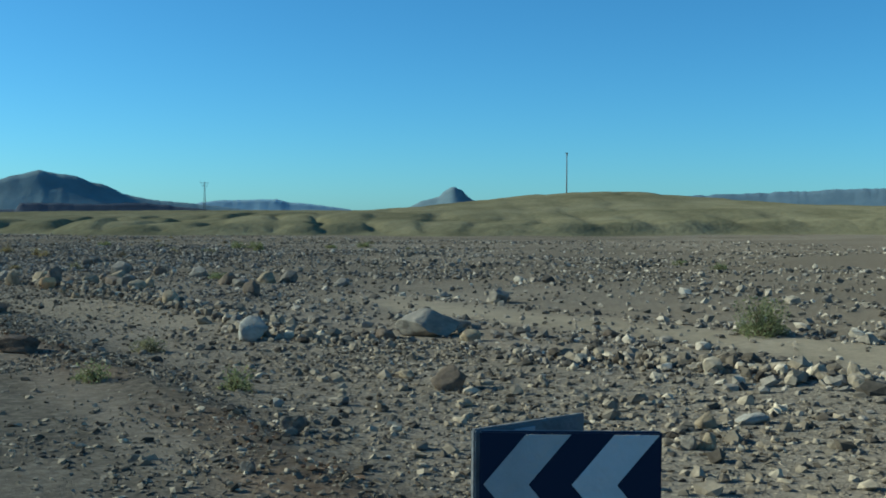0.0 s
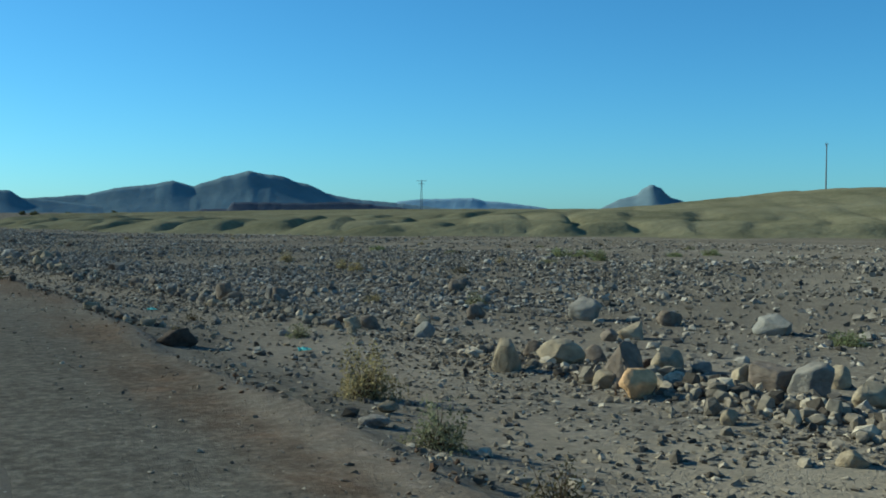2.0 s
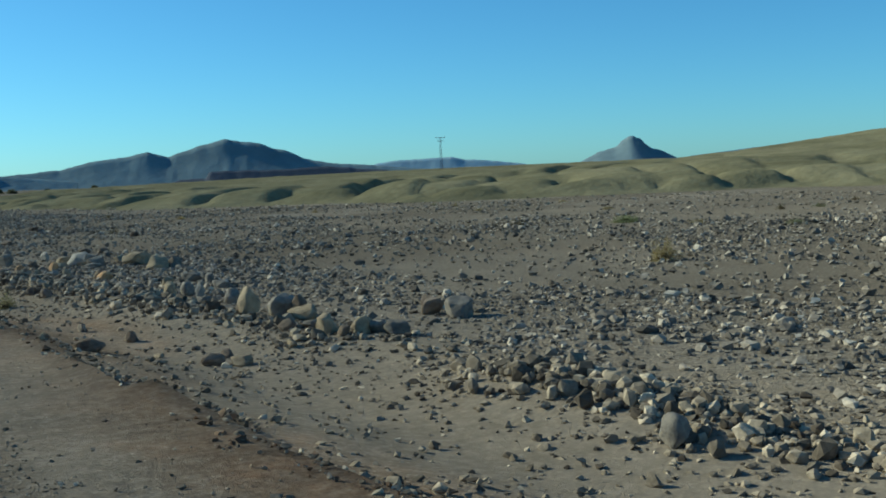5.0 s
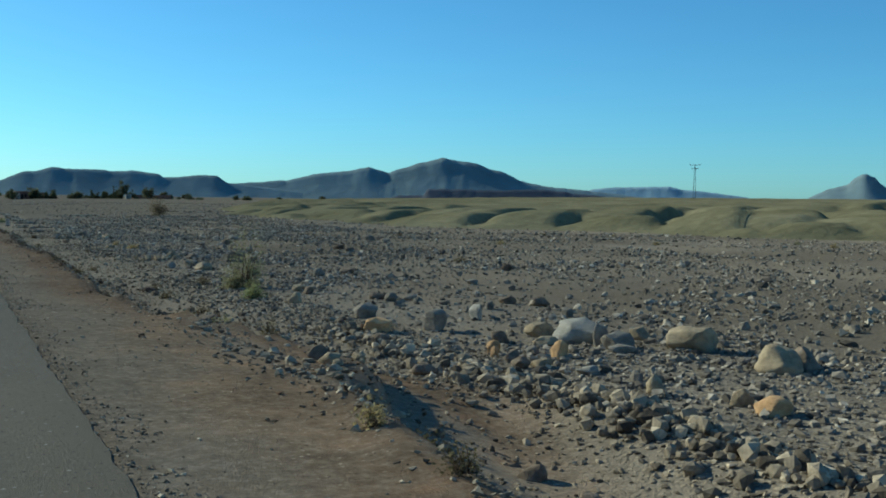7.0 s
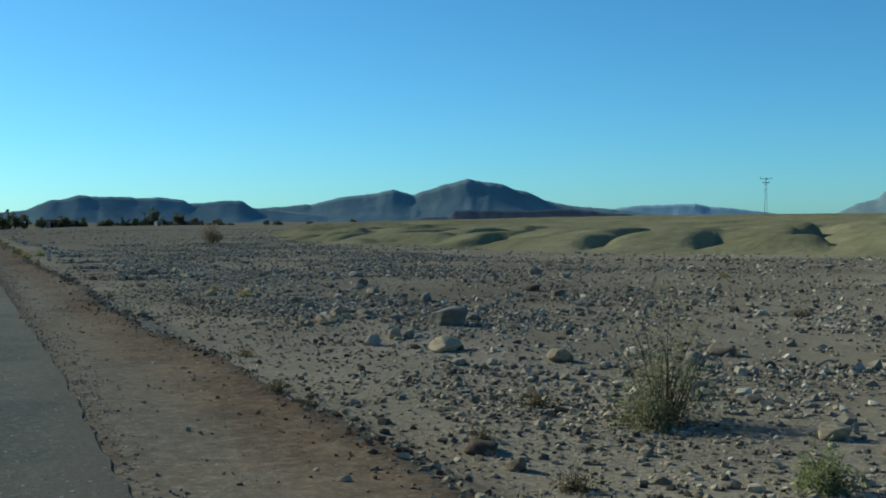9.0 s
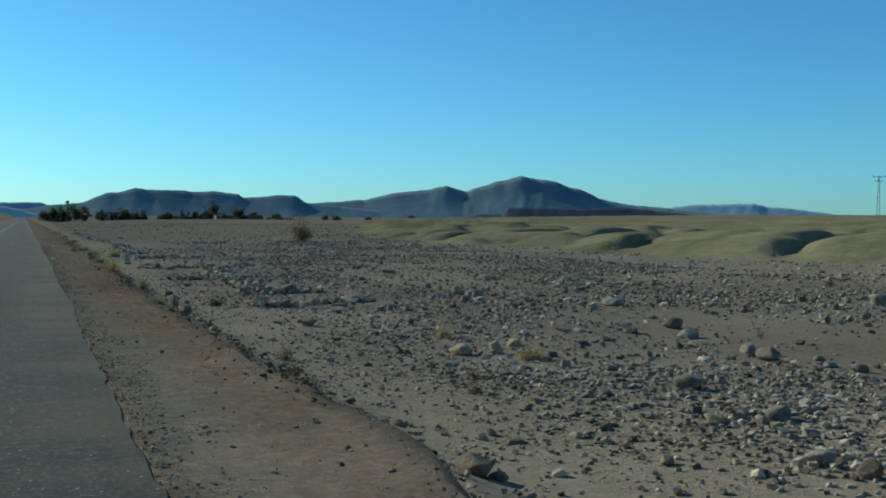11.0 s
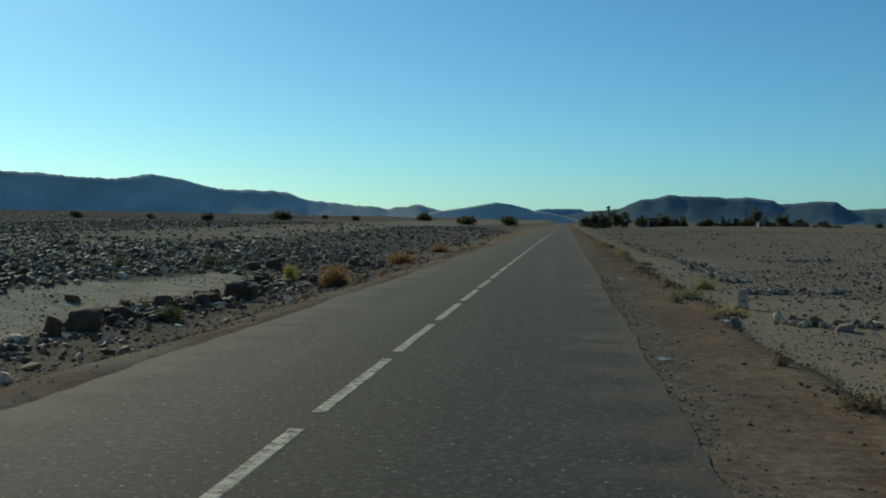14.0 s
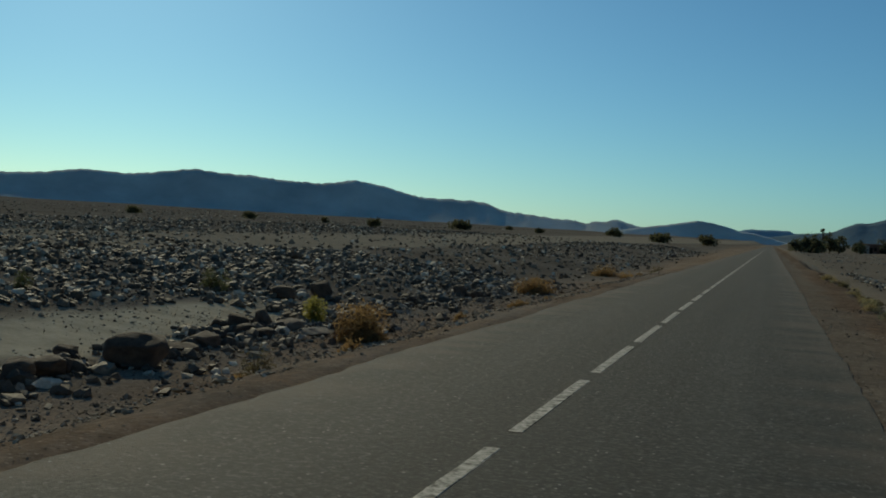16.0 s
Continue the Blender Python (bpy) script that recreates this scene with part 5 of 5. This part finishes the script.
def bearing_tree(azimuth, distance, elevation, wide, kind):
    """A tree by its direction and distance from the road at y = 20, and how high its top stands over level."""
    x, y = 2 + distance * math.sin(radians(azimuth)), 20 + distance * math.cos(radians(azimuth))
    top = 1.65 + distance * math.tan(radians(elevation))
    tree(x, y, max(1.5, 1.3 * (top - float(ground_height(x, y)))), wide * 1.15, kind)


for az, el, wide, kind in [(1.0, 0.15, 3, "round"), (1.35, 0.28, 4, "round"), (1.7, 0.44, 4.5, "round"), (2.12, 0.58, 2.2, "poplar"), (2.45, 0.4, 5, "round"),
                           (2.85, 0.42, 5, "round"), (3.78, 0.33, 2.2, "poplar"), (4.9, 0.3, 5.5, "round"), (5.55, 0.24, 2.0, "poplar"), (5.9, 0.27, 2.2, "poplar")]:
    bearing_tree(az, 330 + 34 * (az - 1.7), el, wide, kind)
for az, el, wide, kind in [(7.1, 0.22, 6, "round"), (7.82, 0.36, 2.6, "poplar"), (8.15, 0.25, 2.6, "poplar"), (8.45, 0.3, 2.8, "poplar"), (8.95, 0.42, 3.0, "poplar"), (9.4, 0.66, 7, "round"),
                           (9.85, 0.3, 5, "round"), (10.7, 0.42, 7.5, "round"), (11.6, 0.22, 6, "round"), (15.3, 0.13, 5, "round"), (15.9, 0.08, 7, "round"), (17.6, 0.0, 6, "round"), (19.9, 0.15, 6, "round")]:
    bearing_tree(az, 330 + 34 * (az - 1.7), el, wide, kind)
filler = random.Random(5)
for n in range(60):
    az = filler.uniform(1.2, 13.5)
    bearing_tree(az, 340 + 34 * (az - 1.7) + filler.uniform(-10, 25), filler.uniform(-0.08, 0.22), filler.uniform(2, 4.5), filler.choice(("round", "round", "poplar")))
for az, el, wide, dist in [(-14.3, 0.02, 5.5, 322), (-24, -0.13, 3, 300), (-17.6, -0.1, 2.6, 240), (-10.6, -0.1, 2.4, 330), (-7.2, 0.04, 4.5, 360),
                           (-5.0, -0.04, 6, 340), (-2.9, -0.06, 5, 350), (-29, -0.2, 3, 280), (-20.6, -0.3, 2, 310), (-12.2, -0.25, 2, 380)]:
    bearing_tree(az, dist, el + 0.1, wide, "acacia")
tree(31.9, 127.5, 3.5, 4.4, "brown")


# ---- village ----
ADOBE = boulder_material("red_adobe_wall", (0.15, 0.085, 0.065), (0.23, 0.13, 0.1))
PALE_WALL = boulder_material("pale_plaster_wall", (0.3, 0.28, 0.25), (0.42, 0.39, 0.35))
# Near-black colour for the openings, painting in the shade of the rooms.
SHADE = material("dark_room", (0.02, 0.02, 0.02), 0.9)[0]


def block(bm, x0, x1, y0, y1, z0, z1, bevel=0.0):
    made = bmesh.ops.create_cube(bm, size=1.0)["verts"]
    for v in made:
        v.co = Vector((x0 if v.co.x < 0 else x1, y0 if v.co.y < 0 else y1, z0 if v.co.z < 0 else z1))
    if bevel:
        bmesh.ops.bevel(bm, geom=list({e for v in made for e in v.link_edges}), offset=bevel, segments=2, affect="EDGES")


def house(azimuth, distance, wide, deep, high, wall, label):
    x, y = 2 + distance * math.sin(radians(azimuth)), 20 + distance * math.cos(radians(azimuth))
    base = new("house")
    base.location = (x, y, float(ground_height(x, y)) - 0.2)
    t = 0.4

    def wall_piece(*sides):
        bm = bmesh.new()
        block(bm, *sides)
        part("wall", bm, wall, base)

    spans = [(-wide / 2, -wide * 0.3), (-wide * 0.3 + 0.8, -0.5), (0.5, wide * 0.3 - 0.8), (wide * 0.3, wide / 2)]
    for a, b in spans:
        wall_piece(a, b, 0, t, 0, high)
    for (_, a), (b, _), sill in zip(spans[:-1], spans[1:], (1.1, 0, 1.1)):
        wall_piece(a, b, 0, t, min(2.2, high * 0.7), high)
        if sill:
            wall_piece(a, b, 0, t, 0, sill)
    wall_piece(-wide / 2, -wide / 2 + t, t, deep, 0, high)
    wall_piece(wide / 2 - t, wide / 2, t, deep, 0, high)
    wall_piece(-wide / 2 + t, wide / 2 - t, deep - t, deep, 0, high)
    bm = bmesh.new()
    block(bm, -wide / 2 - 0.1, wide / 2 + 0.1, -0.1, deep + 0.1, high, high + 0.35, 0.05)
    part("roof", bm, wall, base)
    bm = bmesh.new()
    block(bm, -0.5, 0.5, 0.18, 0.26, 0, min(2.2, high * 0.7))
    part("door", bm, SHADE, base, "door panel coloured as dark as the room behind")
    for a, b in ((-wide * 0.3, -wide * 0.3 + 0.8), (wide * 0.3 - 0.8, wide * 0.3)):
        bm = bmesh.new()
        block(bm, a, b, 0.2, 0.24, 1.1, min(2.2, high * 0.7))
        part("window", bm, SHADE, base, "small dark window")
    return tagged(base, label, "house", "houses of the village")


house(4.3, 440, 6, 6, 3.2, ADOBE, "flat-roofed red adobe house behind trees")
house(4.05, 436, 2.4, 3, 2.6, PALE_WALL, "small pale plastered hut beside the adobe house")
house(5.0, 462, 9, 6, 2.6, ADOBE, "long low red adobe house with flat roof")
house(9.75, 590, 3, 4, 2.6, PALE_WALL, "small pale plastered house among trees")
house(10.9, 660, 24, 5, 2.4, ADOBE, "long low dark adobe farm building")

# ---- poles ----
STEEL = boulder_material("weathered_galvanised_steel", (0.11, 0.115, 0.12), (0.2, 0.205, 0.21))


def bar(bm, a, b, r0, r1, sides=8):
    """A tapering round bar from a to b."""
    a, b = Vector(a), Vector(b)
    turn = (b - a).to_track_quat("Z", "Y").to_matrix().to_4x4()
    m = Matrix.Translation((a + b) / 2) @ turn
    bmesh.ops.create_cone(bm, cap_ends=True, segments=sides, radius1=r0, radius2=r1, depth=(b - a).length, matrix=m)


def tube_pole(x, y, z, high):
    base = new("utility_pole")
    base.location = (x, y, z)
    bm = bmesh.new()
    bar(bm, (0, 0, -1), (0, 0, high), 0.19, 0.11, 10)
    part("pole", bm, STEEL, base)
    bm = bmesh.new()
    bar(bm, (-0.45, 0, high - 0.25), (0.45, 0, high - 0.15), 0.09, 0.09)
    bar(bm, (0.1, 0, high - 0.9), (0.1, 0.15, high - 0.2), 0.16, 0.16)
    part("crossarm", bm, STEEL, base)
    for dx in (-0.38, 0.38):
        bm = bmesh.new()
        bar(bm, (dx, 0, high - 0.2), (dx, 0, high + 0.25), 0.07, 0.05)
        part("insulator", bm, STEEL, base)
    return tagged(base, "tall slim steel utility pole on a clay hilltop", "utility pole", "poles across the plain")


def lattice_pole(x, y, z, high):
    base = new("lattice_pylon")
    base.location = (x, y, z)
    base.rotation_euler = (0, 0, radians(-40))
    for sx in (-1, 1):
        for sy in (-1, 1):
            bm = bmesh.new()
            bar(bm, (0.42 * sx, 0.42 * sy, -1), (0.14 * sx, 0.14 * sy, high), 0.06, 0.05, 4)
            part("leg", bm, STEEL, base)
    for n in range(9):
        z0, z1 = high * n / 9, high * (n + 1) / 9
        w0, w1 = 0.42 - 0.28 * z0 / high, 0.42 - 0.28 * z1 / high
        bm = bmesh.new()
        for sy in (-1, 1):
            bar(bm, (-w0, sy * w0, z0), (w1, sy * w1, z1), 0.03, 0.03, 4)
            bar(bm, (sy * w0, w0, z0), (sy * w1, -w1, z1), 0.03, 0.03, 4)
        part("brace", bm, STEEL, base)
    for lift, reach in ((0.1, 1.5), (-1.0, 0.9)):
        bm = bmesh.new()
        bar(bm, (-reach, 0, high + lift), (reach, 0, high + lift), 0.08, 0.08, 6)
        arm = part("crossarm", bm, STEEL, base)
        for dx in (-reach, 0, reach):
            bm = bmesh.new()
            bar(bm, (dx, 0, high + lift), (dx, 0, high + lift + 0.4), 0.07, 0.05)
            part("insulator", bm, STEEL, arm)
    return tagged(base, "steel lattice power pylon with short crossarms", "pylon", "poles across the plain")


def hill_top(x, y):
    return float(max(clay_height(x, y), ground_height(x, y)))


tube_pole(215.6, 66.9, hill_top(215.6, 66.9), 10.8)
lattice_pole(206.4, 222.7, hill_top(206.4, 222.7), 14.0 - hill_top(206.4, 222.7))

# ---- road furniture ----
SIGN_BLUE = material("dark_blue_sign_paint", (0.012, 0.022, 0.05), 0.45)[0]
SIGN_WHITE = boulder_material("grimy_white_sign_paint", (0.42, 0.45, 0.47), (0.56, 0.58, 0.6))
SIGN_BACK = boulder_material("dull_zinc_sheet", (0.14, 0.15, 0.16), (0.24, 0.25, 0.26))


def chevron_sign(x, y):
    """Two boards folded to a V, with white chevrons on dark blue."""
    base = new("chevron_sign")
    base.location = (x, y, -0.062)
    base.rotation_euler = (0, 0, radians(-45.5))
    wide, low, top = 0.68, 0.5, 0.9

    def board(name, m, striped):
        bm = bmesh.new()
        block(bm, 0, wide, 0, 0.025, low, top, 0.006)
        bm.transform(m)
        ob = part(name, bm, SIGN_BLUE if striped else SIGN_BACK, base, "" if striped else "bare zinc back of the second board")
        if striped:
            for n in range(2):
                left = 0.015 + 0.33 * n
                bm = bmesh.new()
                mid, half = (low + top) / 2, (top - low) / 2 - 0.012
                pts = [(left, mid), (left + 0.157, mid + half), (left + 0.325, mid + half), (left + 0.168, mid), (left + 0.325, mid - half), (left + 0.157, mid - half)]
                for k in (0, 3):
                    ring = [bm.verts.new((px, -0.004, pz)) for px, pz in ((pts[0], pts[1], pts[2], pts[3]) if k == 0 else (pts[0], pts[3], pts[4], pts[5]))]
                    bm.faces.new(ring)
                bmesh.ops.remove_doubles(bm, verts=bm.verts, dist=1e-5)
                made = bmesh.ops.extrude_face_region(bm, geom=bm.faces[:])
                for v in made["geom"]:
                    if isinstance(v, bmesh.types.BMVert):
                        v.co.y += 0.003
                bm.transform(m)
                part("chevron", bm, SIGN_WHITE, ob, "grimy white chevron")
        return ob

    board("front_board", Matrix.Identity(4), True)
    rear = board("rear_board", Matrix.Rotation(radians(38), 4, "Z") @ Matrix.Translation((0.0, 0.03, 0)) @ Matrix.Diagonal((0.86, 1, 1, 1)), False)
    bm = bmesh.new()
    block(bm, 0.2, 0.3, 0.02, 0.028, top - 0.1, top - 0.02)
    bar(bm, (0.22, 0.02, top - 0.06), (0.28, -0.03, top - 0.06), 0.012, 0.012)
    bm.transform(Matrix.Rotation(radians(38), 4, "Z"))
    part("bracket", bm, SIGN_WHITE, rear, "pale bolted bracket")
    for px, py in ((0.3, 0.08), (0.06, 0.06)):
        bm = bmesh.new()
        bar(bm, (px, py, -0.3), (px, py, top - 0.04), 0.025, 0.025, 10)
        part("post", bm, SIGN_BACK, base)
    return tagged(base, "low folded chevron sign, white on dark blue, beside the road", "road sign")


chevron_sign(-4.84, -104.36)

STONE_WHITE = boulder_material("chalky_white_paint", (0.28, 0.28, 0.265), (0.46, 0.46, 0.43))
STONE_CAP = boulder_material("faded_dark_paint", (0.07, 0.06, 0.05), (0.13, 0.11, 0.09))


def kilometre_stone(x, y):
    base = new("kilometre_stone")
    base.location = (x, y, float(ground_height(x, y)) - 0.05)
    base.rotation_euler = (0, 0, radians(-12))
    bm = bmesh.new()
    block(bm, -0.2, 0.2, -0.13, 0.13, 0, 0.12, 0.02)
    part("foot", bm, STONE_CAP, base, "dark grey concrete foot")
    bm = bmesh.new()
    block(bm, -0.17, 0.17, -0.1, 0.1, 0.12, 0.56, 0.025)
    body = part("body", bm, STONE_WHITE, base)
    bm = bmesh.new()
    block(bm, -0.07, 0.07, -0.104, -0.099, 0.3, 0.36)
    part("marking", bm, STONE_CAP, body, "dark painted bar")
    bm = bmesh.new()
    bmesh.ops.create_cone(bm, cap_ends=True, segments=20, radius1=0.172, radius2=0.172, depth=0.204, matrix=Matrix.Translation((0, 0, 0.56)) @ Matrix.Rotation(radians(90), 4, "X"))
    bmesh.ops.bisect_plane(bm, geom=bm.verts[:] + bm.edges[:] + bm.faces[:], plane_co=(0, 0, 0.562), plane_no=(0, 0, 1), clear_inner=True)
    part("cap", bm, STONE_WHITE, base)
    return tagged(base, "round-topped white kilometre stone on a dark foot", "marker stone")


kilometre_stone(8.06, 74.9)

PLASTIC = material("turquoise_plastic_film", (0.16, 0.5, 0.44), 0.5)[0]


def plastic_scrap(x, y, wide, film=PLASTIC, label="crumpled scrap of turquoise plastic film on the gravel"):
    """A crumpled torn piece of film."""
    gen = np.random.default_rng(55)
    k = np.linspace(-0.5, 0.5, 7)
    a, b = np.meshgrid(k, k)
    a, b = a + gen.normal(0, 0.05, a.shape), b + gen.normal(0, 0.05, b.shape)
    z = 0.22 + 0.3 * np.abs(np.sin(5 * a + 1)) * (0.6 + b) + gen.normal(0, 0.07, a.shape)
    me = mesh_of("plastic_scrap", np.stack([a * wide, b * wide * 0.7, z * wide * 0.6], -1).reshape(-1, 3), sheet(7, 7), film)
    ob = new("plastic_scrap", me)
    ob.location = (x, y, float(ground_height(x, y)))
    thick = ob.modifiers.new("thickness", "SOLIDIFY")
    thick.thickness = 0.002
    return tagged(ob, label, "plastic scrap")


plastic_scrap(4.53, -72.84, 0.2)
plastic_scrap(5.4, -64.0, 0.2)
PAPER = boulder_material("dusty_white_film", (0.45, 0.45, 0.42), (0.7, 0.7, 0.66))
for x, y, wide in ((3.17, 50.5, 0.16), (3.62, 68.9, 0.2), (4.7, 55.9, 0.15)):
    plastic_scrap(x, y, wide, PAPER, "crumpled dusty white film lying on the shoulder")


def stick(x, y, length):
    """A short bent dry branch."""
    gen = random.Random(91)
    bm = bmesh.new()
    spine = [Vector((length * (k / 4 - 0.5), gen.uniform(-0.02, 0.02), 0.012 + gen.uniform(0, 0.012))) for k in range(5)]
    for a, b in zip(spine[:-1], spine[1:]):
        bar(bm, a, b, 0.014, 0.011, 6)
    bar(bm, spine[2], spine[2] + Vector((0.05, 0.07, 0.02)), 0.009, 0.004, 6)
    me = bpy.data.meshes.new("stick")
    bm.to_mesh(me)
    bm.free()
    me.materials.append(TWIG)
    ob = new("stick", me)
    ob.location = (x, y, float(ground_height(x, y)))
    ob.rotation_euler = (0, 0, radians(60))
    return tagged(ob, "short dark dry stick on the earth shoulder", "stick")


stick(4.34, -21.2, 0.24)
